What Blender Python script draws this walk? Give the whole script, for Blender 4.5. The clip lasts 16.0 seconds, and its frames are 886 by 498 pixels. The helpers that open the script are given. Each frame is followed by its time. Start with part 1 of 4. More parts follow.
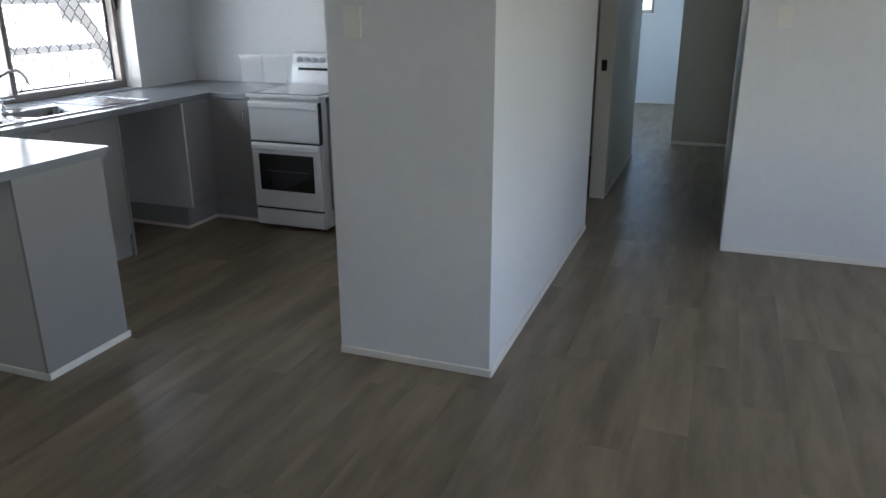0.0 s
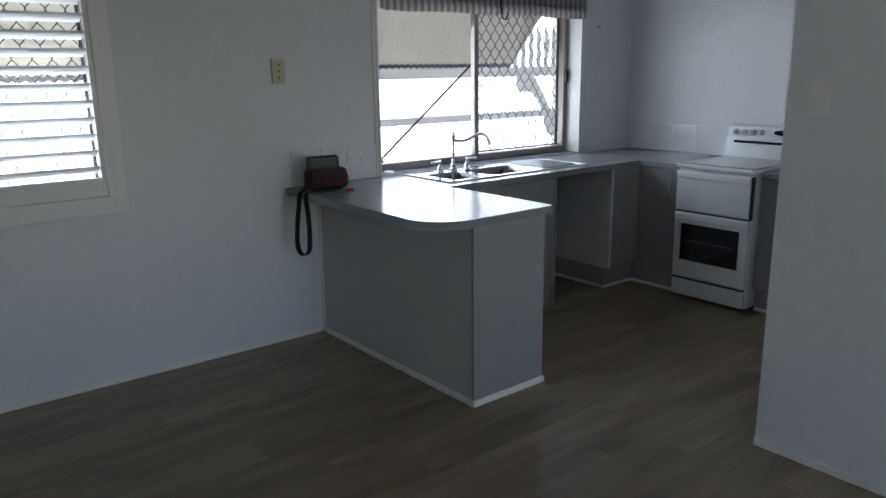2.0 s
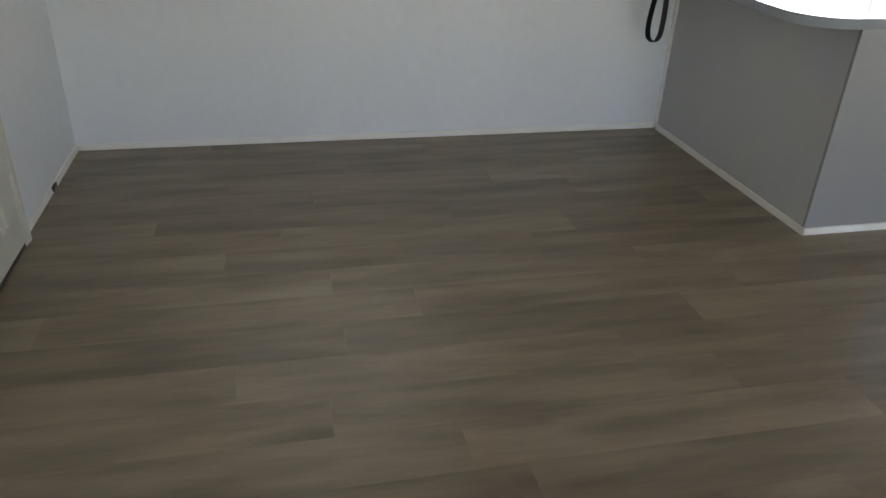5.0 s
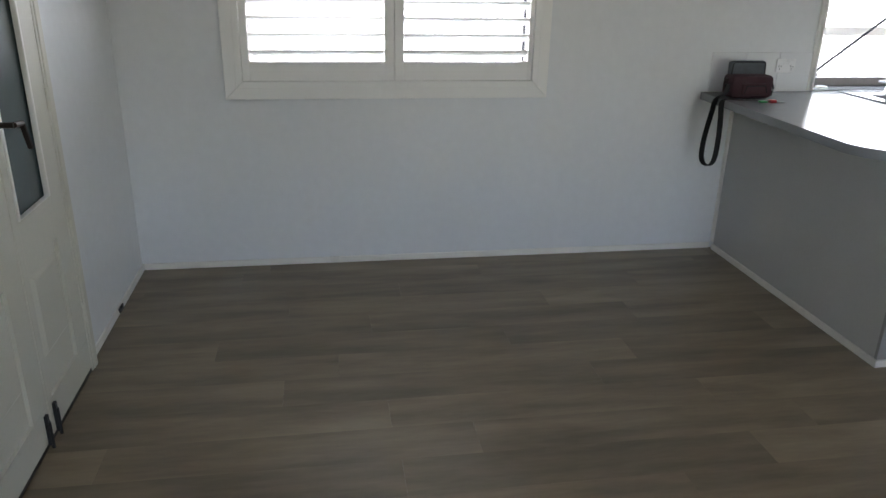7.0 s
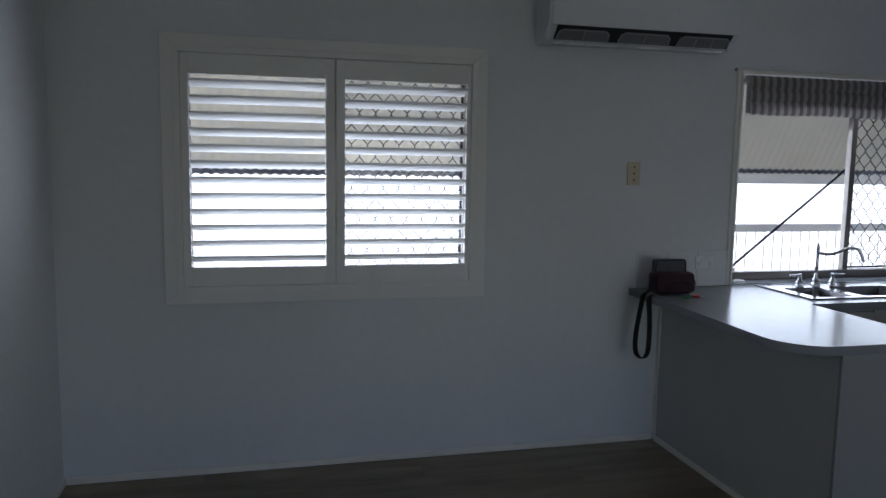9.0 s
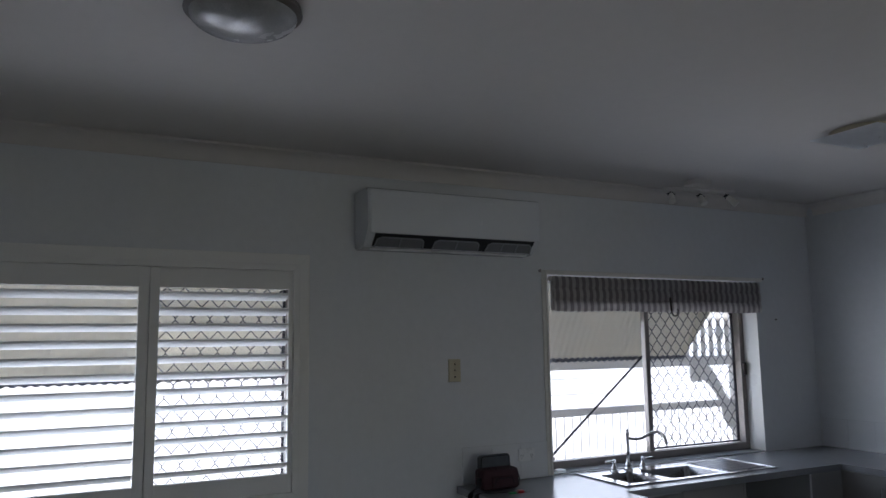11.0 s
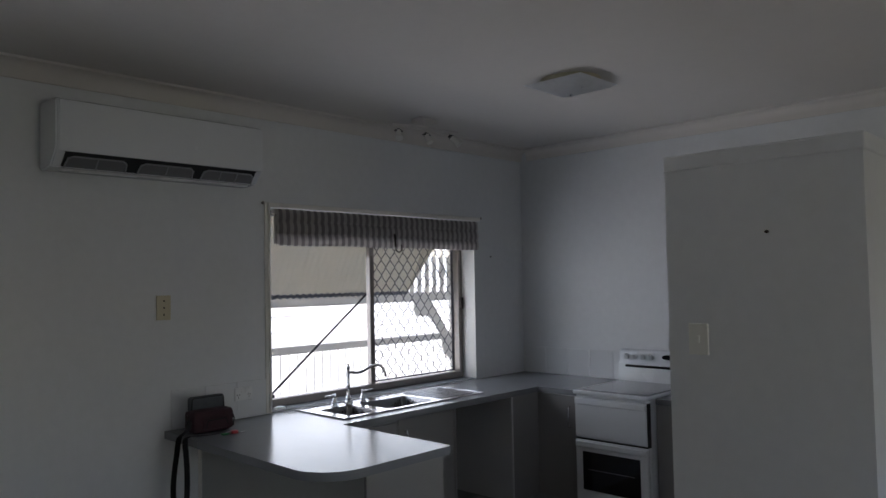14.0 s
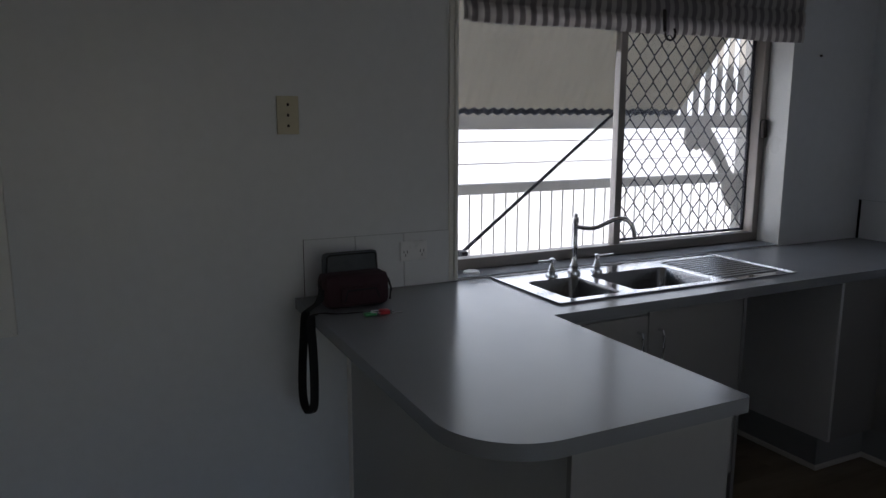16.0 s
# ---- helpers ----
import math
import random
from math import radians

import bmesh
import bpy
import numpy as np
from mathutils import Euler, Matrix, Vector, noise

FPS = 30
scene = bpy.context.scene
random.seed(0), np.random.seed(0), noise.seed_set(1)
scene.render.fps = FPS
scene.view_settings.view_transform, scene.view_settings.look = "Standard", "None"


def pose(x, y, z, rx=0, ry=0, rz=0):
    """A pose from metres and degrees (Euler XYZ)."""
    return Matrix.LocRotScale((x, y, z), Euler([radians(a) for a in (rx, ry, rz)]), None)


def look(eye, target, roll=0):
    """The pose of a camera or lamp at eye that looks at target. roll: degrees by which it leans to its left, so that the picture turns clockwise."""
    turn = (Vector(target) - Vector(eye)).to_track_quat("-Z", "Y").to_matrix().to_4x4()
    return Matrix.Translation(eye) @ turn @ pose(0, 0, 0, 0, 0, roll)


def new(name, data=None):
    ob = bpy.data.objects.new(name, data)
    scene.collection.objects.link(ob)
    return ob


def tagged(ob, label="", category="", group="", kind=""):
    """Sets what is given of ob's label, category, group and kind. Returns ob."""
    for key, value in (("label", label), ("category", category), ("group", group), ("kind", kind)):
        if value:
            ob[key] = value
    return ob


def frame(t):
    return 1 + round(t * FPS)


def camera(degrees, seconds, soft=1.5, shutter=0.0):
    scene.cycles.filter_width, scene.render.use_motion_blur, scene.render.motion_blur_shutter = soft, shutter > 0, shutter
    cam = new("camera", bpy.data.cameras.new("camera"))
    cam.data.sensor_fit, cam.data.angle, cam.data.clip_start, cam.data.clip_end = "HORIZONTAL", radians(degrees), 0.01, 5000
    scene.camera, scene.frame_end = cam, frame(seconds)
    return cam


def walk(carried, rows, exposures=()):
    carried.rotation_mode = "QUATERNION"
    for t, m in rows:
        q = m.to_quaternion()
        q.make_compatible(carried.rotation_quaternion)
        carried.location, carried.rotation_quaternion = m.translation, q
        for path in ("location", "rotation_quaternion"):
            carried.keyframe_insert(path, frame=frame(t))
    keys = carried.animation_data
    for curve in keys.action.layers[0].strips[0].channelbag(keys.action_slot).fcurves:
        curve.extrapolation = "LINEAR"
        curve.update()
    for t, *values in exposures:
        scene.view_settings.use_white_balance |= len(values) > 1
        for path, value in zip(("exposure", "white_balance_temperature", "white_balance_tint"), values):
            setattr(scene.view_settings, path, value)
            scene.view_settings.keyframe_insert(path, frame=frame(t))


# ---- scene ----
cam = camera(61.8, 16.0)
PATH = [
    (0, (-0.118, 0.0, 1.509), (-0.78, 1.773, 0.863), -0.2),
    (0.5, (-0.142, -0.018, 1.506), (-1.051, 1.638, 0.851), 0.3),
    (1, (-0.172, -0.061, 1.535), (-1.37, 1.442, 0.984), -1.0),
    (1.5, (-0.191, -0.077, 1.528), (-1.579, 1.269, 1.016), -1.1),
    (2, (-0.21, -0.099, 1.533), (-1.727, 1.115, 1.062), -0.8),
    (2.5, (-0.218, -0.126, 1.513), (-1.832, 0.956, 1.04), -0.7),
    (3, (-0.217, -0.148, 1.455), (-1.891, 0.772, 0.863), 0.4),
    (3.5, (-0.219, -0.149, 1.413), (-1.909, 0.596, 0.648), 0.3),
    (4, (-0.202, -0.139, 1.385), (-1.904, 0.472, 0.531), 0.7),
    (6.3, (-0.238, -0.137, 1.408), (-1.98, 0.101, 0.455), 2.5),
    (6.5, (-0.265, -0.189, 1.443), (-2.037, 0.085, 0.555), 2.6),
    (7, (-0.268, -0.195, 1.501), (-2.11, 0.111, 0.785), 1.2),
    (7.5, (-0.267, -0.19, 1.55), (-2.154, 0.194, 1.011), 0.7),
    (8, (-0.246, -0.174, 1.545), (-2.16, 0.232, 1.129), 0.2),
    (8.5, (-0.241, -0.179, 1.549), (-2.166, 0.244, 1.209), 0.9),
    (9, (-0.241, -0.188, 1.574), (-2.172, 0.28, 1.345), 0.9),
    (9.5, (-0.245, -0.196, 1.613), (-2.158, 0.377, 1.49), 0.2),
    (10, (-0.209, -0.164, 1.644), (-2.091, 0.509, 1.707), 0.4),
    (10.2, (-0.197, -0.167, 1.653), (-2.06, 0.55, 1.782), 0.6),
    (12.3, (-0.195, -0.138, 1.746), (-1.783, 1.049, 2.007), -1.4),
    (12.5, (-0.179, -0.125, 1.753), (-1.723, 1.121, 2.005), -0.7),
    (13, (-0.144, -0.098, 1.737), (-1.601, 1.255, 1.952), -0.7),
    (13.5, (-0.147, -0.098, 1.677), (-1.54, 1.325, 1.852), -1.5),
    (14, (-0.255, 0.002, 1.651), (-1.633, 1.449, 1.736), -1.1),
    (14.5, (-0.524, 0.198, 1.631), (-2.019, 1.527, 1.601), -1.5),
    (15, (-0.817, 0.464, 1.583), (-2.371, 1.698, 1.333), -1.0),
    (15.5, (-1.1, 0.796, 1.572), (-2.806, 1.798, 1.281), -1.5),
    (16, (-1.467, 1.131, 1.532), (-3.229, 2.01, 1.18), 0.1),
]
EXPOSURES = [(0, 2.72, 6100, 11), (1, 2.47, 6050, 11), (1.5, 2.33, 5950, 10), (2.5, 2.13, 5900, 11), (3.5, 2.67, 6250, 12), (4, 3.01, 6550, 12), (6.5, 3.44, 6700, 12), (7, 3.06, 6350, 12), (8, 2.23, 6050, 12),
             (9, 1.46, 5700, 13), (10, 1.07, 5600, 14), (12.5, 1.79, 6250, 15), (14, 1.46, 6180, 15), (14.5, 1.26, 6150, 15), (15.5, 1.09, 6120, 15), (16, 0.844, 6120, 15)]
walk(cam, [(t, look(eye, target, roll)) for t, eye, target, roll in PATH], EXPOSURES)


# ---- world, sun, large lights ----
SUN_EL, SUN_AZ = radians(68), radians(100)
world = bpy.data.worlds.new("sky")
world.use_nodes = True
scene.world = world
wn = world.node_tree.nodes
sky = wn.new("ShaderNodeTexSky")
sky.sky_type, sky.sun_disc, sky.sun_elevation, sky.sun_rotation = "NISHITA", False, SUN_EL, SUN_AZ
world.node_tree.links.new(sky.outputs[0], wn["Background"].inputs[0])
wn["Background"].inputs[1].default_value = 0.15
sun = new("sun", bpy.data.lights.new("sun", "SUN"))
sun.data.energy, sun.data.angle, sun.data.color = 5.0, radians(0.6), (1.0, 0.96, 0.9)
sun.matrix_world = look((0, 0, 0), (-math.sin(SUN_AZ) * math.cos(SUN_EL), -math.cos(SUN_AZ) * math.cos(SUN_EL), -math.sin(SUN_EL)))


def area_lamp(name, place, aim, width, height, watts, tint=(0.93, 0.96, 1.0)):
    """An area lamp: sky light that enters by an opening, yard bounce or plain fill."""
    lamp = new(name, bpy.data.lights.new(name, "AREA"))
    lamp.data.shape, lamp.data.size, lamp.data.size_y = "RECTANGLE", width, height
    lamp.data.energy, lamp.data.color = watts, tint
    lamp.matrix_world = look(place, aim)
    return lamp


area_lamp("sky_light_kitchen", (-4.22, 3.35, 1.4), (-3.0, 3.35, 1.25), 1.6, 0.85, 2.8, (0.86, 0.93, 1.0))
# Set low and aimed up: added yard bounce for the louvre undersides.
area_lamp("bounce_light_dining", (-4.25, 0.2, 1.25), (-3.0, 0.2, 1.6), 1.35, 0.7, 3.0, (0.86, 0.93, 1.0))
area_lamp("sky_light_lounge", (2.72, 1.8, 1.2), (1.5, 2.6, 0.95), 2.2, 1.2, 2.75, (1.0, 0.92, 0.83))
# Added blue fill that hangs inside the bedroom, away from any window.
area_lamp("fill_light_bedroom", (-3.1, 9.4, 1.5), (-2.0, 9.4, 1.4), 1.4, 1.2, 3.4, (0.44, 0.75, 1.0))

# ---- materials ----


def material(name, colour, rough=0.5, metal=0.0, **extra):
    """A principled material; extra: variation, scale, bump, bump_scale, coat, transmission, ior."""
    m = bpy.data.materials.new(name)
    m.use_nodes = True
    t = m.node_tree
    b = t.nodes["Principled BSDF"]
    b.inputs["Base Color"].default_value = (*colour, 1)
    b.inputs["Roughness"].default_value = rough
    b.inputs["Metallic"].default_value = metal
    b.inputs["Coat Weight"].default_value = extra.get("coat", 0)
    b.inputs["Transmission Weight"].default_value = extra.get("transmission", 0)
    co = t.nodes.new("ShaderNodeTexCoord")
    src = co.outputs["Object"]
    if extra.get("world"):
        geo = t.nodes.new("ShaderNodeNewGeometry")
        src = geo.outputs["Position"]
    v = extra.get("variation", 0)
    if v:
        big, fine = t.nodes.new("ShaderNodeTexNoise"), t.nodes.new("ShaderNodeTexNoise")
        big.inputs["Scale"].default_value, big.inputs["Detail"].default_value = extra.get("scale", 2.0), 4
        fine.inputs["Scale"].default_value, fine.inputs["Detail"].default_value = extra.get("scale", 2.0) * 22, 3
        t.links.new(src, big.inputs["Vector"]), t.links.new(src, fine.inputs["Vector"])
        add = t.nodes.new("ShaderNodeMath")
        add.operation = "ADD"
        half = t.nodes.new("ShaderNodeMath")
        half.operation, half.inputs[1].default_value = "MULTIPLY", 0.5
        t.links.new(fine.outputs["Fac"], half.inputs[0])
        t.links.new(big.outputs["Fac"], add.inputs[0]), t.links.new(half.outputs[0], add.inputs[1])
        ramp = t.nodes.new("ShaderNodeMapRange")
        ramp.inputs[1].default_value, ramp.inputs[2].default_value = 0.45, 1.05
        ramp.inputs[3].default_value, ramp.inputs[4].default_value = 1 - v, 1 + v
        t.links.new(add.outputs[0], ramp.inputs[0])
        mul = t.nodes.new("ShaderNodeVectorMath")
        mul.operation, mul.inputs[0].default_value = "SCALE", colour
        t.links.new(ramp.outputs[0], mul.inputs["Scale"])
        t.links.new(mul.outputs[0], b.inputs["Base Color"])
        rr = t.nodes.new("ShaderNodeMapRange")
        rr.inputs[1].default_value, rr.inputs[2].default_value = 0.3, 0.7
        rr.inputs[3].default_value, rr.inputs[4].default_value = max(rough - extra.get("sheen", 0.08), 0.02), min(rough + extra.get("sheen", 0.08), 1)
        t.links.new(big.outputs["Fac"], rr.inputs[0]), t.links.new(rr.outputs[0], b.inputs["Roughness"])
    if extra.get("bump"):
        n = t.nodes.new("ShaderNodeTexNoise")
        n.inputs["Scale"].default_value, n.inputs["Detail"].default_value = extra.get("bump_scale", 60), 5
        t.links.new(src, n.inputs["Vector"])
        bump = t.nodes.new("ShaderNodeBump")
        bump.inputs["Strength"].default_value, bump.inputs["Distance"].default_value = extra["bump"], extra.get("bump_depth", 0.002)
        t.links.new(n.outputs["Fac"], bump.inputs["Height"]), t.links.new(bump.outputs[0], b.inputs["Normal"])
    return m


wall_paint = material("wall_paint", (0.745, 0.757, 0.768), 0.4, variation=0.05, scale=1.0, bump=0.35, bump_scale=9, bump_depth=0.004, world=True)
# Cream, with the dimness of the hall mixed into its colour.
hall_paint = material("dimmed_cream_paint", (0.48, 0.43, 0.35), 0.5, variation=0.04, scale=1.3, bump=0.3, bump_scale=12, bump_depth=0.003, world=True)
ceiling_paint = material("ceiling_paint", (0.7, 0.665, 0.63), 0.8, variation=0.03, scale=0.9, bump=0.2, bump_scale=40, world=True)
trim_paint = material("trim_paint", (0.82, 0.80, 0.75), 0.35, variation=0.04, scale=4, bump=0.2, bump_scale=30, world=True)
shutter_paint = material("shutter_paint", (0.86, 0.85, 0.82), 0.4, variation=0.02, scale=5)
door_paint = material("door_paint", (0.62, 0.6, 0.52), 0.38, variation=0.04, scale=3, bump=0.15, bump_scale=50)
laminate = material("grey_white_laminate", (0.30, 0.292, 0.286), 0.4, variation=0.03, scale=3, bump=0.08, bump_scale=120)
# Lightened to make up for bounce light missing beside the dishwasher space.
lifted_laminate = material("lightened_laminate", (0.76, 0.76, 0.76), 0.45, variation=0.03, scale=3)
# Darker steel than the deck of the sink.
bowl_steel = material("dark_bowl_steel", (0.30, 0.30, 0.31), 0.22, 1.0, variation=0.1, scale=6, bump=0.1, bump_scale=150)
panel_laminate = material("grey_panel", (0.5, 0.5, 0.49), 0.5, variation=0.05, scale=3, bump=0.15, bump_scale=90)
kick_laminate = material("kickboard_laminate", (0.34, 0.345, 0.36), 0.45, variation=0.05, scale=4)
worktop_mat = material("speckled_worktop", (0.27, 0.28, 0.297), 0.21, variation=0.012, scale=9, sheen=0.01, bump=0.02, bump_scale=300)
enamel = material("white_enamel", (0.8, 0.82, 0.84), 0.2, variation=0.02, scale=3, coat=0.4)
plastic_white = material("white_plastic", (0.8, 0.8, 0.8), 0.3, variation=0.015, scale=6)
switch_plastic = material("ivory_plastic", (0.8, 0.8, 0.75), 0.35, variation=0.02, scale=8)
plastic_cream = material("aged_cream_plastic", (0.62, 0.56, 0.4), 0.4, variation=0.06, scale=20)
dark_plastic = material("dark_plastic", (0.02, 0.02, 0.022), 0.4, variation=0.1, scale=20)
steel = material("brushed_steel", (0.62, 0.62, 0.63), 0.14, 1.0, variation=0.05, scale=6, bump=0.1, bump_scale=150)
chrome = material("chrome", (0.75, 0.75, 0.77), 0.1, 1.0)
aluminium = material("window_aluminium", (0.3, 0.27, 0.25), 0.4, 0.5, variation=0.04, scale=8)
bronze = material("dark_bronze", (0.05, 0.04, 0.035), 0.4, 0.7, variation=0.1, scale=10)
black_glass = material("black_glass", (0.012, 0.012, 0.014), 0.06, coat=0.6)
hob_glass = material("ceran_glass", (0.10, 0.105, 0.115), 0.14, coat=0.5)
mesh_metal = material("screen_mesh_metal", (0.05, 0.048, 0.06), 0.45, 0.4, variation=0.1, scale=12)
black_strap = material("black_webbing", (0.012, 0.012, 0.014), 0.8, variation=0.2, scale=60, bump=0.4, bump_scale=400)
maroon = material("maroon_nylon", (0.045, 0.016, 0.022), 0.75, variation=0.2, scale=30, bump=0.5, bump_scale=350)
grey_nylon = material("grey_nylon", (0.085, 0.095, 0.105), 0.6, variation=0.2, scale=30, bump=0.4, bump_scale=350)
red_plastic = material("red_plastic", (0.5, 0.02, 0.03), 0.35, variation=0.05, scale=30)
green_plastic = material("green_plastic", (0.05, 0.35, 0.12), 0.35, variation=0.05, scale=30)
cable_mat = material("black_cord", (0.02, 0.018, 0.025), 0.6, variation=0.1, scale=40)
tile_glaze = material("white_tile_glaze", (0.78, 0.79, 0.8), 0.12, variation=0.02, scale=4, coat=0.3)
grout = material("grout", (0.72, 0.72, 0.71), 0.85, variation=0.08, scale=30)
frosted = material("frosted_glass", (0.85, 0.86, 0.88), 0.35, variation=0.06, scale=20, bump=0.5, bump_scale=60)
awning_paint = material("awning_paint", (0.7, 0.65, 0.54), 0.5, variation=0.07, scale=2.5, bump=0.15, bump_scale=30)
veranda_paint = material("veranda_paint", (0.56, 0.53, 0.47), 0.5, variation=0.06, scale=2, bump=0.15, bump_scale=30)
weatherboard_paint = material("weatherboard_paint", (0.8, 0.79, 0.76), 0.6, variation=0.05, scale=1.2, bump=0.2, bump_scale=20)
ground_mat = material("dry_lawn", (0.12, 0.12, 0.06), 0.9, variation=0.3, scale=0.8, bump=0.6, bump_scale=20, bump_depth=0.02, world=True)
roof_mat = material("grey_roof_sheet", (0.4, 0.4, 0.41), 0.5, variation=0.08, scale=1)
subfloor_mat = material("floor_joint", (0.05, 0.045, 0.04), 0.8)
base_brown = material("aged_brown_metal", (0.12, 0.10, 0.085), 0.5, variation=0.1, scale=12)
ribbed_glass = material("ribbed_glass", (0.42, 0.42, 0.42), 0.22, variation=0.15, scale=9, bump=0.9, bump_scale=28, bump_depth=0.004)
glass = material("window_glass", (1, 1, 1), 0.0)
g = glass.node_tree
for node in list(g.nodes):
    if node.type == "BSDF_PRINCIPLED":
        g.nodes.remove(node)
clear, shine, mix, edge = (g.nodes.new(n) for n in ("ShaderNodeBsdfTransparent", "ShaderNodeBsdfGlossy", "ShaderNodeMixShader", "ShaderNodeLayerWeight"))
shine.inputs["Roughness"].default_value = 0.02
edge.inputs["Blend"].default_value = 0.5
fifth, lift = g.nodes.new("ShaderNodeMath"), g.nodes.new("ShaderNodeMath")
fifth.operation, fifth.inputs[1].default_value = "POWER", 5
lift.operation, lift.inputs[1].default_value, lift.inputs[2].default_value = "MULTIPLY_ADD", 0.9, 0.04
g.links.new(edge.outputs["Facing"], fifth.inputs[0]), g.links.new(fifth.outputs[0], lift.inputs[0])
g.links.new(lift.outputs[0], mix.inputs[0]), g.links.new(clear.outputs[0], mix.inputs[1]), g.links.new(shine.outputs[0], mix.inputs[2])
g.links.new(mix.outputs[0], g.nodes["Material Output"].inputs[0])


def plank_material():
    m = bpy.data.materials.new("grey_oak_vinyl")
    m.use_nodes = True
    t = m.node_tree
    b = t.nodes["Principled BSDF"]
    co, info = t.nodes.new("ShaderNodeTexCoord"), t.nodes.new("ShaderNodeObjectInfo")
    comb = t.nodes.new("ShaderNodeCombineXYZ")
    k = t.nodes.new("ShaderNodeMath")
    k.operation, k.inputs[1].default_value = "MULTIPLY", 37.0
    t.links.new(info.outputs["Random"], k.inputs[0])
    for i in range(3):
        t.links.new(k.outputs[0], comb.inputs[i])
    shift = t.nodes.new("ShaderNodeVectorMath")
    t.links.new(co.outputs["Object"], shift.inputs[0]), t.links.new(comb.outputs[0], shift.inputs[1])
    sc = t.nodes.new("ShaderNodeVectorMath")
    sc.operation, sc.inputs[1].default_value = "MULTIPLY", (9, 1.5, 9)
    t.links.new(shift.outputs[0], sc.inputs[0])
    broad = t.nodes.new("ShaderNodeTexNoise")
    broad.inputs["Scale"].default_value, broad.inputs["Detail"].default_value, broad.inputs["Distortion"].default_value = 1.2, 2.0, 0.2
    grain = t.nodes.new("ShaderNodeTexNoise")
    grain.inputs["Scale"].default_value, grain.inputs["Detail"].default_value = 9.0, 6
    t.links.new(sc.outputs[0], broad.inputs["Vector"]), t.links.new(sc.outputs[0], grain.inputs["Vector"])
    ramp = t.nodes.new("ShaderNodeValToRGB")
    e = ramp.color_ramp.elements
    e[0].position, e[0].color = 0.24, (0.112, 0.084, 0.055, 1)
    e[1].position, e[1].color = 0.76, (0.292, 0.232, 0.155, 1)
    mixer = t.nodes.new("ShaderNodeMath")
    mixer.operation = "MULTIPLY_ADD"
    mixer.inputs[1].default_value = 0.2
    t.links.new(grain.outputs["Fac"], mixer.inputs[0])
    half = t.nodes.new("ShaderNodeMath")
    half.operation, half.inputs[1].default_value = "MULTIPLY", 0.8
    t.links.new(broad.outputs["Fac"], half.inputs[0]), t.links.new(half.outputs[0], mixer.inputs[2])
    t.links.new(mixer.outputs[0], ramp.inputs[0])
    tone = t.nodes.new("ShaderNodeMapRange")
    tone.inputs[3].default_value, tone.inputs[4].default_value = 0.86, 1.14
    t.links.new(info.outputs["Random"], tone.inputs[0])
    mul = t.nodes.new("ShaderNodeVectorMath")
    mul.operation = "SCALE"
    t.links.new(ramp.outputs[0], mul.inputs[0]), t.links.new(tone.outputs[0], mul.inputs["Scale"])
    t.links.new(mul.outputs[0], b.inputs["Base Color"])
    b.inputs["Roughness"].default_value = 0.36
    bump = t.nodes.new("ShaderNodeBump")
    bump.inputs["Strength"].default_value, bump.inputs["Distance"].default_value = 0.12, 0.001
    t.links.new(grain.outputs["Fac"], bump.inputs["Height"]), t.links.new(bump.outputs[0], b.inputs["Normal"])
    return m


plank_mat = plank_material()


def stripe_material():
    """Vertical grey and off-white woven stripes, 45 mm apart, along y."""
    m = bpy.data.materials.new("striped_linen")
    m.use_nodes = True
    t = m.node_tree
    b = t.nodes["Principled BSDF"]
    geo, sep = t.nodes.new("ShaderNodeNewGeometry"), t.nodes.new("ShaderNodeSeparateXYZ")
    t.links.new(geo.outputs["Position"], sep.inputs[0])
    k = t.nodes.new("ShaderNodeMath")
    k.operation, k.inputs[1].default_value = "MULTIPLY", 2 * math.pi / 0.051
    s = t.nodes.new("ShaderNodeMath")
    s.operation = "SINE"
    t.links.new(sep.outputs[1], k.inputs[0]), t.links.new(k.outputs[0], s.inputs[0])
    ramp = t.nodes.new("ShaderNodeValToRGB")
    e = ramp.color_ramp.elements
    e[0].position, e[0].color = 0.42, (0.33, 0.30, 0.30, 1)
    e[1].position, e[1].color = 0.58, (0.64, 0.61, 0.585, 1)
    half = t.nodes.new("ShaderNodeMath")
    half.operation, half.inputs[1].default_value, half.inputs[2].default_value = "MULTIPLY_ADD", 0.5, 0.5
    t.links.new(s.outputs[0], half.inputs[0]), t.links.new(half.outputs[0], ramp.inputs[0])
    t.links.new(ramp.outputs[0], b.inputs["Base Color"])
    b.inputs["Roughness"].default_value = 0.9
    n, bump = t.nodes.new("ShaderNodeTexNoise"), t.nodes.new("ShaderNodeBump")
    n.inputs["Scale"].default_value = 400
    bump.inputs["Strength"].default_value, bump.inputs["Distance"].default_value = 0.4, 0.001
    t.links.new(n.outputs["Fac"], bump.inputs["Height"]), t.links.new(bump.outputs[0], b.inputs["Normal"])
    return m


stripes = stripe_material()

# ---- mesh helpers ----


def box(lo, hi, bevel=0.0, bm=None):
    """A box from corner lo to corner hi, its edges rounded by bevel, added to bm."""
    bm = bm or bmesh.new()
    r = bmesh.ops.create_cube(bm, size=1.0)
    lo, hi = Vector(lo), Vector(hi)
    for v in r["verts"]:
        v.co = Vector((lo[i] + (v.co[i] + 0.5) * (hi[i] - lo[i]) for i in range(3)))
    if bevel:
        es = list({e for v in r["verts"] for e in v.link_edges})
        bmesh.ops.bevel(bm, geom=es, offset=bevel, segments=2, affect="EDGES", profile=0.5)
    return bm


